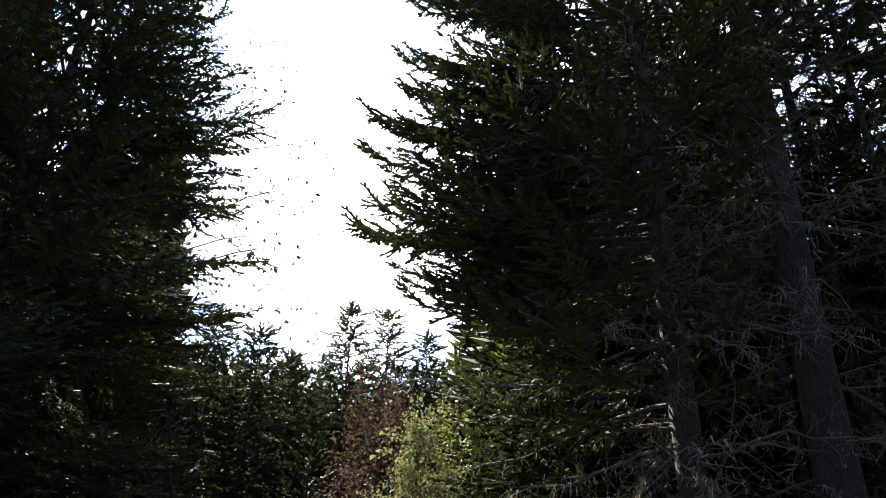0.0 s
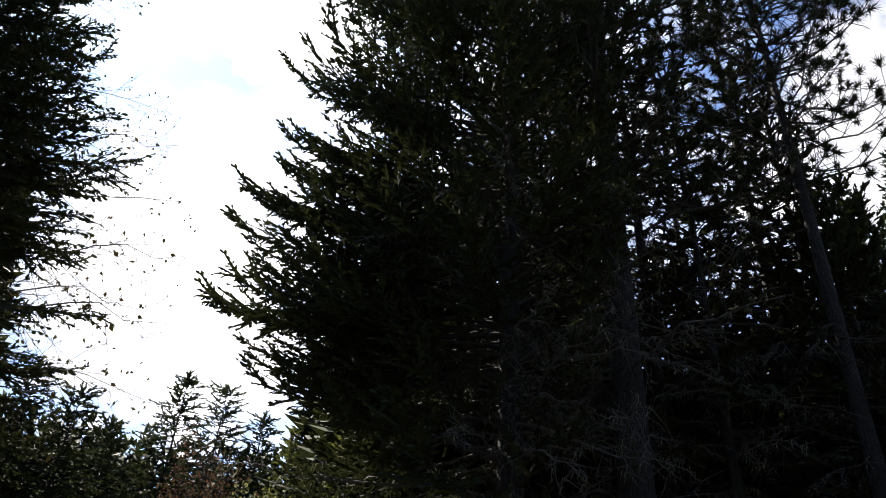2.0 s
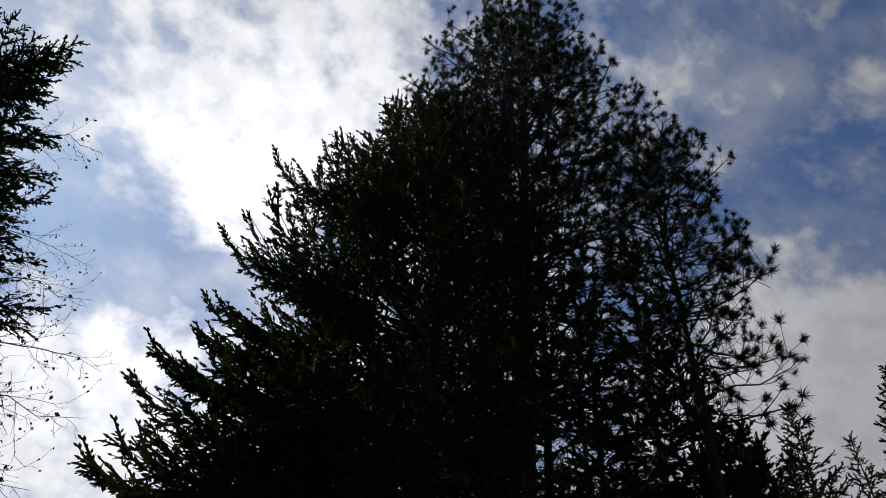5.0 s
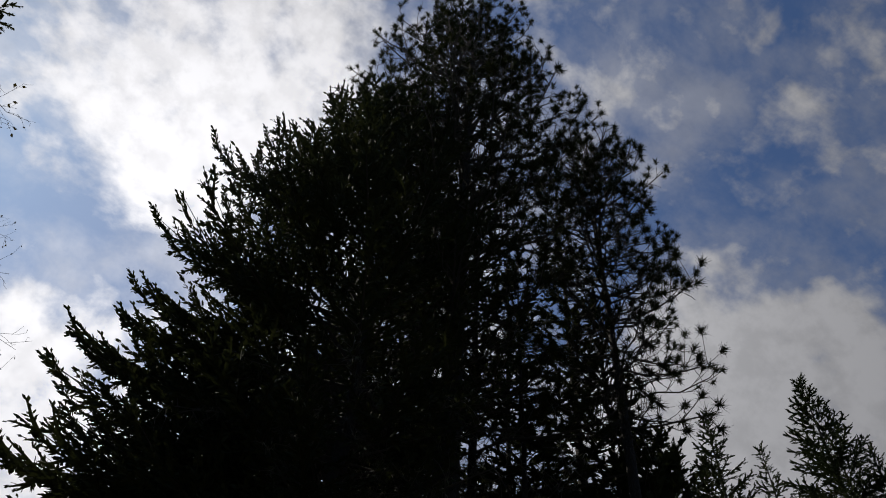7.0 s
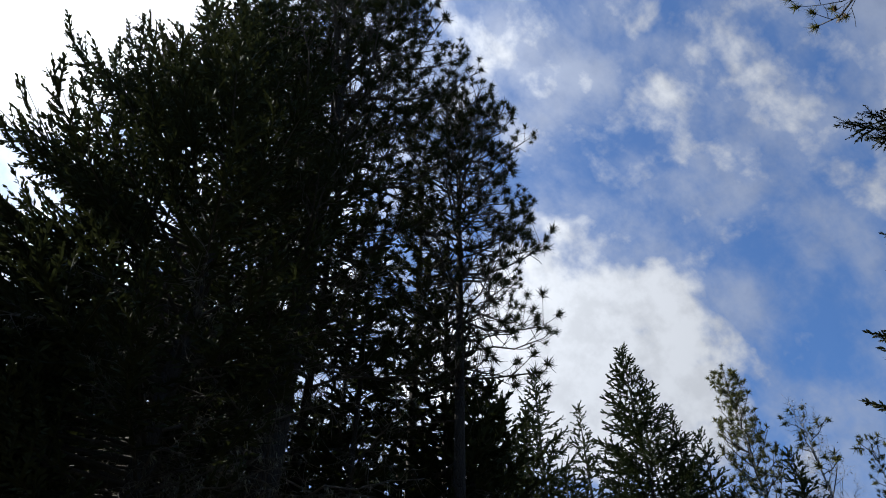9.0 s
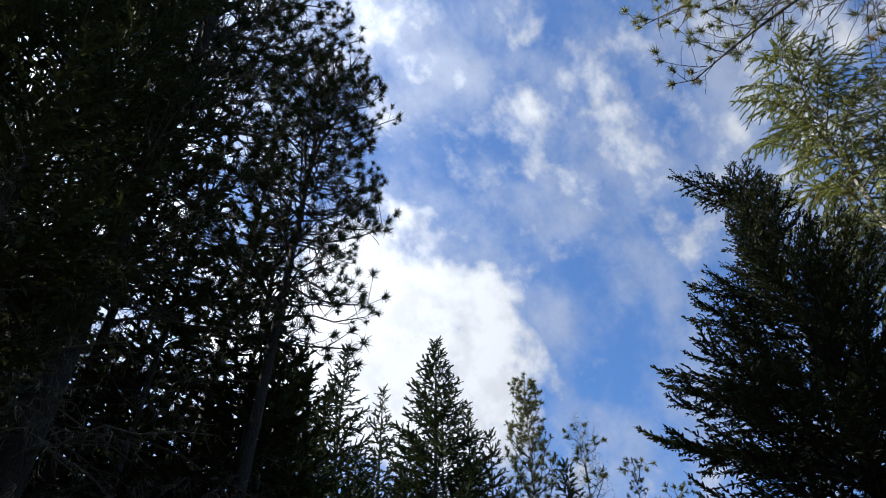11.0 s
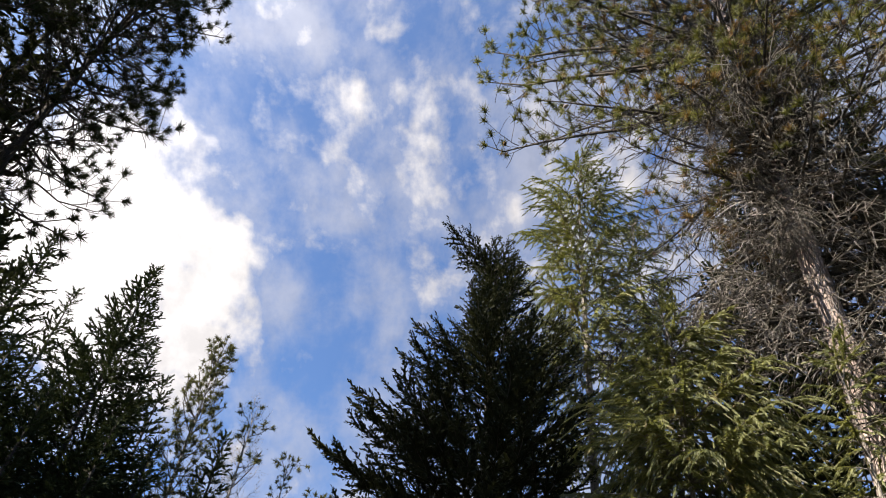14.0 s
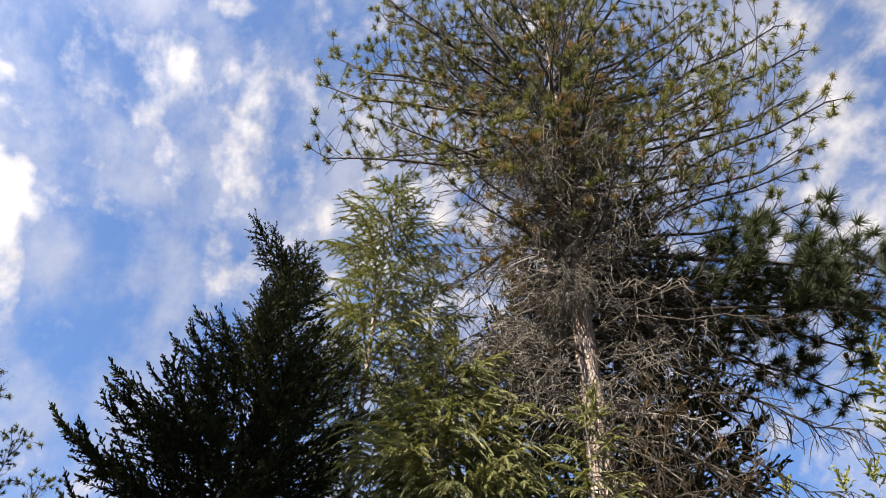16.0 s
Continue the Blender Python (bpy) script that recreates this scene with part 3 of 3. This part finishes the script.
    if far:
        wood = new("crown_wood", joined("crown_wood", bundle[0], TWIG_BARK))
        crown = new("crown", joined("crown", bundle[1], supply[0][2].materials[0]))
        wood.parent = crown.parent = base
    return base


def cone(width, foot=0.25, top=1.0, tip=0.3):
    """A plain conifer outline: (tip height, left, right) rows."""
    return [(foot * top, width, width), ((foot + 0.15) * top, width * 0.95, width * 0.95), (0.75 * top, width * 0.55, width * 0.55), (top, tip, tip)]


# ---- ground ----
def ground():
    n, size = 90, 900.0
    u = np.linspace(-1, 1, n)
    u = np.sign(u) * np.abs(u) ** 2.4 * size
    x, y = np.meshgrid(u, u, indexing="ij")
    d = np.hypot(x, y)
    z = 0.12 * np.sin(x * 0.31 + 1.0) * np.cos(y * 0.27) * np.clip(d / 6, 0, 1) - 0.05 + 13.0 * np.clip((d - 55) / 70, 0, 1) ** 1.5
    i, j = np.meshgrid(np.arange(n - 1), np.arange(n - 1), indexing="ij")
    p = (i * n + j).ravel()
    t = np.concatenate([np.stack([p, p + n, p + n + 1], 1), np.stack([p, p + n + 1, p + 1], 1)])
    ob = new("ground", mesh_from("ground", np.stack([x, y, z], -1).reshape(-1, 3), t, litter("forest_floor")))
    tagged(ob, "forest floor of needle litter, moss and thin grass", "ground", kind="structure")


ground()

GROVE = "dark backlit grove"
# big pine of the grove: shade-toned needles, and dark fir bark on its trunk
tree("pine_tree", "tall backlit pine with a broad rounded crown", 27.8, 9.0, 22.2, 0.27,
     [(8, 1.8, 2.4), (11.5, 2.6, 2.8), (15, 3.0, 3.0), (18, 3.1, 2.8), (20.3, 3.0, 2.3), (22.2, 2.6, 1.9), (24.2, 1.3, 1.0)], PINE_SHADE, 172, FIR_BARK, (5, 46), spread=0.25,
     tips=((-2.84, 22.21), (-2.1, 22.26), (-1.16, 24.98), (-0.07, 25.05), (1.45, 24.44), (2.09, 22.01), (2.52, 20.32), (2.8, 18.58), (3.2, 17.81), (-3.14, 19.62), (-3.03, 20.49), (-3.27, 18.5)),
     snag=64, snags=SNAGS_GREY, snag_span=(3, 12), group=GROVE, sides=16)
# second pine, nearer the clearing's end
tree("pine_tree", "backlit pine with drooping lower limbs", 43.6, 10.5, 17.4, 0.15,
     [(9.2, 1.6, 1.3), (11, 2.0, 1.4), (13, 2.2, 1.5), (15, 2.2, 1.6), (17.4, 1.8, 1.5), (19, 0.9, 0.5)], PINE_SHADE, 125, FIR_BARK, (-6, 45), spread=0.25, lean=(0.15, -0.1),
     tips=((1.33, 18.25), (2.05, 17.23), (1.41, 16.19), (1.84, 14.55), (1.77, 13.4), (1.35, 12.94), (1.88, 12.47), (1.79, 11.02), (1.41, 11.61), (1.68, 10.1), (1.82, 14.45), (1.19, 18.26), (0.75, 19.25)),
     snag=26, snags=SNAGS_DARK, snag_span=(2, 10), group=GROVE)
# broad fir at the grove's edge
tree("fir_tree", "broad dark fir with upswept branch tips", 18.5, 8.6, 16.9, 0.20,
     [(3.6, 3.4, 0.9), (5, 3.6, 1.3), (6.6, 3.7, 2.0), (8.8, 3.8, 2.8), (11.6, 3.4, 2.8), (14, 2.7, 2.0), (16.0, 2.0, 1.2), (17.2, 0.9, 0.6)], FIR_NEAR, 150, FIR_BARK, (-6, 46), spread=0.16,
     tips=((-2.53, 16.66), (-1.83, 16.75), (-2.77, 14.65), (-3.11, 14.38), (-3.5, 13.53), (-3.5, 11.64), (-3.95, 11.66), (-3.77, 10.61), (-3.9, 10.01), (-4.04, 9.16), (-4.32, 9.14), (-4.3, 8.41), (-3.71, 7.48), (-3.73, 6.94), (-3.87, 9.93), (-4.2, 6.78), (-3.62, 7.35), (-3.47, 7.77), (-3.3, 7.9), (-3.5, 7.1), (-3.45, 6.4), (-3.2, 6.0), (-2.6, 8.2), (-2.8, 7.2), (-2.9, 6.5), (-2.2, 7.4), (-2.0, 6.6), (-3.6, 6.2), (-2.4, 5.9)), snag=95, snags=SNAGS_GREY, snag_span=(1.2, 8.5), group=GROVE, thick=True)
# slimmer firs of the grove
for az, d, h, r, w, n in ((42.6, 11.6, 13.6, 0.085, 1.5, 60), (30.3, 11.5, 19, 0.14, 2.2, 50), (25.5, 11.0, 18, 0.15, 2.0, 46), (33.5, 14, 18, 0.13, 2.4, 50), (39.9, 12, 17.2, 0.16, 1.9, 60),
                          (16.2, 12.5, 15, 0.15, 2.3, 50), (20.6, 13.0, 18, 0.14, 2.2, 46), (12, 13.5, 12, 0.12, 2.3, 46), (34.9, 10.2, 14, 0.09, 1.5, 40)):
    tree("fir_tree", "slim shaded fir with dead lower branches", az, d, h, r, cone(w * 1.15, 0.32, top=h), FIR_THIN, int(n * (1.6 if h < 16 or az > 33 else 0.9)), FIR_BARK, (-12, 35), snag=20, snags=SNAGS_GREY, snag_span=(1.5, h * 0.55), group=GROVE, sides=8)
# young firs under and behind the grove
for az, d, h, w, n in ((47.2, 12.5, 11.0, 2.3, 130), (43.2, 12.5, 10.6, 2.3, 130), (45.2, 11.4, 10.2, 2.0, 130), (39.0, 13, 10.6, 2.4, 120), (34.0, 13, 9.8, 2.4, 120), (36.8, 15, 11.2, 2.5, 120), (31.5, 13.5, 11.0, 2.5, 150), (28.0, 14, 11.4, 2.6, 150), (24.5, 14.0, 11.8, 2.7, 160), (21.5, 12.0, 9.6, 2.4, 140), (8.5, 14, 9.4, 2.4, 120), (19, 15, 11.8, 2.8, 150), (10.5, 12, 12.0, 2.5, 150), (15.0, 13, 14.5, 2.7, 160), (18.2, 11.6, 14.0, 2.6, 150), (12.6, 12.4, 13.0, 2.6, 150), (22.4, 12.8, 15.0, 2.6, 140),
                       (50.0, 17, 13.2, 2.4, 120)):
    tree("fir_tree", "young fir standing among taller trunks", az, d, h, 0.10, cone(w, 0.08, top=h), FIR_MID, n, FIR_BARK, (-8, 40), group=GROVE, sides=8, far=True)

# left edge of the clearing
LEFT = "firs at the clearing's dark edge"
tree("fir_tree", "dense dark fir with a blunt top", -33, 11.0, 13.4, 0.20,
     [(1.8, 3.2, 3.0), (4, 3.8, 3.4), (6.6, 3.8, 3.5), (9, 3.3, 3.0), (11.5, 2.5, 2.2), (13, 1.7, 1.5), (14.1, 0.9, 0.9)], FIR_EDGE, 165, FIR_BARK, (-10, 38), spread=0.16, thick=True,
     tips=((0.14, 12.84), (0.22, 13.5), (0.58, 14.2), (0.83, 14.36), (1.53, 13.22), (2.0, 12.12), (2.41, 10.76), (3.09, 9.56), (1.9, 12.27), (2.22, 11.49), (2.27, 10.54), (2.99, 9.62), (2.51, 8.48), (3.07, 8.19), (3.51, 6.93), (3.18, 5.76)),
     snag=14, snags=SNAGS_DARK, snag_span=(1.5, 6), group=LEFT)
tree("fir_tree", "tall dark fir behind the blunt one", -46, 11.5, 19, 0.22, cone(3.6, 0.12, top=19), FIR_MID, 120, FIR_BARK, (-10, 38), group=LEFT, far=True)
tree("fir_tree", "slender fir in the dark edge", -24, 15, 9.0, 0.12, cone(2.5, 0.1, top=9.0), FIR_MID, 90, FIR_BARK, (-10, 38), group=LEFT, far=True)
for az, d, h in ((-29, 15, 7.5), (-24.5, 13.5, 6.0), (-31.5, 13, 6.5), (-35.5, 14, 8.5), (-41, 13.5, 13), (-19.5, 20, 8.0), (-48, 14, 10)):
    tree("fir_tree", "young fir in the shade of the dark edge", az, d, h, 0.1, cone(2.4, 0.08, top=h), FIR_MID, 80, FIR_BARK, (-10, 38), group=LEFT, far=True, sides=8)
tree("fir_tree", "old fir in the dark edge", -37, 15, 15.0, 0.16, cone(2.9, 0.1, top=15.0), FIR_MID, 120, FIR_BARK, (-10, 38), group=LEFT, far=True)
tree("broadleaf_tree", "nearly bare broadleaf tree with few dry leaves", -29.5, 12.4, 13.0, 0.10,
     [(3, 1.8, 2.6), (6, 2.0, 3.0), (9, 2.0, 2.8), (11.5, 1.0, 1.8)], BARE_LIMBS, 34, FIR_BARK, (-8, 22),
     tips=((1.72, 14.68), (3.12, 12.6), (3.52, 11.93), (4.14, 10.13), (4.25, 9.16), (4.59, 8.4), (4.02, 8.47), (4.17, 6.63), (4.4, 6.57), (2.83, 11.72), (3.49, 8.56)), group=LEFT, leader=False, sides=8)

# far side of the clearing
FAR = "far firs beyond the clearing"
for az, d, h, w in ((-14.2, 34, 13.0, 3.8), (-11.6, 38, 13.2, 3.8), (-7.3, 36, 15.2, 4.2), (-4.2, 38, 15.8, 4.2), (-17.5, 33, 13, 3.8), (-20.5, 36, 14, 3.2), (-9.6, 40, 12.0, 3.4), (-1, 36, 14, 3.2), (2.5, 33, 13.5, 3.2), (6, 36, 14, 3.2)):
    tree("fir_tree", "hazy fir standing across the clearing", az, d, h * 1.1, 0.16, [(1.2, w * 0.8, w * 0.8), (0.5 * h, w * 0.75, w * 0.75), (0.85 * h, w * 0.5, w * 0.5), (1.12 * h, 0.9, 0.9)], FIR_FAR, 210, FIR_BARK, (-14, 14), group=FAR, sides=6, far=True)
tree("fir_tree", "small bluish-green fir in the open", -9.5, 21, 7.1, 0.09, cone(1.7, 0.06, top=7.1), FIR_MID, 80, FIR_BARK, (-5, 40), group=FAR, sides=8, far=True)
tree("broadleaf_tree", "small broadleaf tree with red autumn leaves", -4.6, 24, 9.4, 0.10, [(1.5, 2.4, 2.2), (4, 2.6, 2.6), (6.5, 2.2, 2.5), (8.4, 1.4, 1.9), (9.6, 0.6, 1.0)], RED_LIMBS, 48, FIR_BARK, (25, 60), group=FAR, leader=False, sides=6)
tree("broadleaf_tree", "sunlit bush with pale green leaves", -1.6, 15.0, 5.6, 0.06, [(0.8, 0.9, 1.2), (3, 0.9, 1.3), (4.6, 0.7, 1.0), (5.9, 0.3, 0.5)], PALE_LIMBS, 56, FIR_BARK, (30, 65), group=FAR, leader=False, sides=6)

for az, d, h in ((1.6, 18.0, 8.0), (5.6, 17.0, 8.0), (10.5, 17.5, 7.0), (19.0, 18.5, 7.0)):
    tree("larch_tree", "sunlit young larch at the foot of the grove", az, d, h, 0.08, cone(1.8, 0.08, top=h), LARCH_FAR, 90, PALE_BARK, (-10, 38), group=FAR, sides=6, far=True)

# sunny trees at the end of the grove
SUNNY = "sunlit trees beyond the grove"
for az, d, h, w, n in ((51.3, 25, 20.8, 3.4, 190), (54.9, 28, 21.0, 2.4, 140), (59.65, 24, 20.6, 4.0, 240), (62.6, 25, 17.9, 2.6, 150), (64.3, 26, 17.6, 2.4, 120), (46.6, 18, 14.5, 2.6, 130), (57.3, 27, 17.4, 2.8, 130), (70.3, 25, 15.5, 2.6, 110), (48.2, 22, 17.5, 3.2, 120), (53.0, 23, 15.0, 3.0, 120), (56.6, 22, 13.4, 2.9, 120), (62.0, 22, 13.2, 2.9, 120), (65.6, 23, 13.4, 2.8, 110), (69.5, 23, 12.2, 2.6, 100)):
    tree("fir_tree", "slender dark fir with a pointed spire", az, d, h, 0.17, cone(w, 0.28, top=h), SUNNY_FIR, int(n * 1.2), FIR_BARK, (-8, 34), group=SUNNY, sides=8, far=True)
tree("pine_tree", "narrow sunlit pine with short tufted limbs", 67.8, 26, 20.0, 0.15, [(6, 2.4, 2.2), (12, 2.0, 1.9), (17, 1.2, 1.1), (20, 0.5, 0.5)], PINE_FAR, 95, PALE_BARK, (10, 55), group=SUNNY, leader=False, sides=8, far=True)
tree("larch_tree", "half bare larch with pale twigs and few tufts", 72.2, 26, 17.6, 0.12, [(8, 1.8, 1.8), (13, 1.7, 1.7), (18.0, 0.6, 0.6)], BARE_PALE, 44, PALE_BARK, (25, 60), group=SUNNY, leader=False, sides=8,
     extra=[(17.0 - 0.42 * k, 137 * k, 35, 0.8 + 0.05 * k, PINE_FAR) for k in range(9)])
for az, d, h in ((76.0, 27, 15.8), (78.8, 26, 14.0), (81.6, 31, 15.4)):
    tree("pine_tree", "low sunlit pine with tufted limbs", az, d, h, 0.14, cone(1.7, 0.3, top=h), PINE_FAR, 60, PALE_BARK, (10, 55), group=SUNNY, sides=8, far=True)

# near right: spruce, yellow-green larches and the great pine
tree("spruce_tree", "dense dark spruce with upturned branch tips", 92.2, 12.0, 13.4, 0.17,
     [(1.6, 3.0, 2.6), (5, 2.9, 2.7), (8, 2.7, 2.6), (10.5, 1.8, 2.1), (12.2, 0.9, 1.5), (14.0, 0.5, 0.6)], SPRUCE_NEAR, 185, FIR_BARK, (2, 46), spread=0.14,
     tips=((-1.18, 14.42), (-0.98, 14.12), (-0.7, 13.77), (-1.66, 11.62), (-1.87, 11.05), (-2.03, 10.18), (-2.61, 9.88), (-3.04, 8.84), (-0.45, 12.67), (-2.58, 9.84), (-1.64, 11.61), (-2.05, 10.19), (-3.09, 8.73)))
tree("larch_tree", "yellow-green larch with a pale slender trunk", 101.3, 13.5, 19.5, 0.14,
     [(6, 1.6, 2.0), (12, 1.9, 2.4), (15.5, 2.0, 2.2), (18, 1.7, 1.8), (20, 0.4, 0.4)], LARCH, 130, PALE_BARK, (-14, 30))
tree("larch_tree", "slender larch with grey-green hanging sprays", 107.0, 14.5, 17.6, 0.10,
     [(5, 1.4, 1.6), (10, 1.7, 1.9), (14, 1.5, 1.7), (17.8, 0.4, 0.4)], LARCH, 90, PALE_BARK, (-14, 30), sides=8)
tree("larch_tree", "sunlit larch with drooping yellow-green sprays", 109, 8.4, 9.1, 0.08,
     [(2.2, 1.8, 2.1), (4.2, 1.9, 2.2), (6.2, 1.8, 2.1), (7.7, 1.4, 1.6), (8.8, 0.7, 0.9)], LARCH_BRIGHT, 190, PALE_BARK, (-20, 24), spread=0.38)
tree("larch_tree", "small larch with bright drooping sprays beside the great pine", 121.8, 7.9, 7.5, 0.06, cone(1.35, 0.2, top=7.5), LARCH_BRIGHT, 80, PALE_BARK, (-20, 28), sides=8)
tree("pine_tree", "great pine with pinkish bark and broad crown", 122.7, 9.4, 25.0, 0.26,
     [(11.2, 2.0, 3.6), (13.2, 3.8, 4.4), (15, 4.8, 4.9), (19, 5.2, 5.2), (22, 4.6, 4.4), (25.4, 1.6, 1.6)], PINE_NEAR, 120, PINE_BARK, (-4, 46), spread=0.4,
     tips=((-5.87, 16.43), (-6.24, 19.8), (-6.39, 22.21), (-5.3, 22.73), (-5.14, 24.48), (-5.44, 17.83), (-5.2, 20.57), (6.28, 18.61), (5.96, 19.68), (5.48, 16.57), (5.11, 15.73), (5.47, 14.44), (4.74, 13.47), (4.5, 13.0), (4.21, 12.39), (4.32, 18.17), (4.28, 20.37)),
     extra=[(z, turn, up, reach, kind) for z, turn, up, reach, kind in (
         (11.0, -118, -14, 4.8, PINE_BOUGH), (11.4, -108, -10, 4.6, PINE_BOUGH), (10.6, -124, -16, 4.6, PINE_BOUGH), (11.7, -112, -12, 5.0, PINE_BOUGH), (10.4, -104, -18, 4.4, PINE_BOUGH), (11.2, -98, -16, 4.6, PINE_BOUGH), (11.9, -120, -16, 5.0, PINE_BOUGH), (11.5, -126, -12, 4.6, PINE_BOUGH), (10.8, -112, -8, 5.2, PINE_BOUGH), (12.2, -116, -18, 5.4, PINE_BOUGH),
         (9.6, -118, -16, 4.2, CROOKED_DARK), (9.0, -108, -20, 4.0, CROOKED_DARK), (8.4, -122, -18, 3.6, CROOKED_DARK), (8.0, -112, -12, 3.6, CROOKED_DARK), (10.0, -100, -16, 3.6, CROOKED_DARK), (9.3, -130, -14, 3.2, CROOKED_DARK), (7.6, -104, -14, 4.0, CROOKED_DARK),
         (10.6, 40, -10, 3.2, CROOKED), (9.8, 60, -16, 3.0, CROOKED), (11.2, 25, -12, 3.4, CROOKED),
         (8.3, 186, -30, 2.2, CROOKED_DARK), (7.8, 170, -22, 2.0, CROOKED_DARK), (7.4, 205, -20, 2.4, CROOKED_DARK), (8.5, 218, -34, 2.6, CROOKED_DARK), (7.0, 160, -16, 2.0, CROOKED_DARK), (6.7, 190, -10, 2.2, CROOKED_DARK),
         (7.9, 196, -24, 1.6, PINE_DRY), (7.2, 178, -16, 1.6, PINE_DRY), (8.2, 228, -20, 2.0, PINE_DRY))] + [(10.8 + 0.42 * k, 147 + 38 * math.sin(2.4 * k), -30 + 6 * (k % 3), 1.9 + 0.12 * (k % 5), (CROOKED, CROOKED_DARK, PINE_DRY)[k % 3]) for k in range(14)] + [(12.2 + 0.35 * k, 147 + 30 * math.sin(1.7 * k), 20, 2.3, PINE_NEAR) for k in range(7)], snag=290, snags=SNAGS[:6] + CROOKED[:6] + CROOKED_DARK[:4] + PINE_DRY[:2], snag_span=(8.2, 14.5), sides=18, clear=(8.5, 10.4), cones=80)
for az, d, h, w in ((130.5, 13.5, 18.0, 3.0), (122.5, 13.4, 21.5, 3.4), (117.5, 14.5, 17.5, 2.8), (114, 15, 16.0, 2.5), (126, 12.5, 10.5, 2.6)):
    tree("fir_tree", "shaded fir close behind the great pine", az, d, h, 0.12, cone(w, 0.1, top=h), FIR_MID, 170, FIR_BARK, (-10, 38), sides=8, far=True)
for az, d, h in ((136.5, 24, 15.2), (140.5, 22, 13.8), (146.0, 21, 19.0), (142.5, 23, 14.5), (147.5, 24, 18.5), (144.5, 27, 16.5), (129, 26, 15), (116, 26, 15.5)):
    tree("fir_tree", "yellow-green young conifer in full sun", az, d, h, 0.12, cone(2.6, 0.1, top=h), LARCH_FAR, 66 if d > 21.5 else 120, PALE_BARK, (-10, 38), sides=8, group="sunny young conifers", far=True)


# ---- far woods: belts all round, one of them unseen and added for shade ----
def far_woods():
    v, t, n = [], [], 0
    # the last belt stands unseen behind the eye, added to cut light there
    belts = ((-75, 285, 0.6, 50, 75, 11.5, 15.5), (-26, 9, 0.2, 42, 52, 16, 20), (4, 24, 0.3, 26, 40, 26, 34), (24, 50, 0.3, 26, 40, 22, 29), (-62, -22, 0.3, 24, 36, 24, 35), (158, 300, 0.9, 24, 36, 22, 30))
    for az, near, far, low, high in [(a, *b[3:]) for b in belts for a in np.arange(*b[:3])]:
        d = rng.uniform(near, far)
        h = d * math.tan(radians(rng.uniform(low, high))) + 1.0
        p = np.array(place(az + rng.normal() * 0.5, d))
        m = 40 if d > 52 or az > 150 else 110
        f = rng.random(m) ** 0.8
        a = rng.uniform(0, 6.28, m)
        out = np.stack([np.cos(a), np.sin(a), np.zeros(m)], 1)
        root = p + np.stack([np.zeros(m), np.zeros(m), h * f], 1)
        tip = root + out * ((1 - f) * h * 0.22 + 0.3)[:, None] + np.array([0, 0, 0.2])
        side = np.cross(out, [0, 0, 1.0]) * ((1 - f) * 1.0 + 0.28)[:, None] + np.array([0, 0, -0.35])
        mid = (root + tip) / 2
        q = np.stack([root, mid + side, tip, mid - side + np.array([0, 0, -0.7])], 1).reshape(-1, 3)
        o = n + np.arange(m)[:, None] * 4
        v.append(q), t.append(np.concatenate([o + [0, 1, 2], o + [0, 2, 3]]))
        n += 4 * m
    ob = new("far_woods", mesh_from("far_woods", np.concatenate(v), np.concatenate(t), FIR_GREEN))
    tagged(ob, "belts of distant dark conifers, one unseen behind to dim the grove", "woods", kind="stuff")


far_woods()
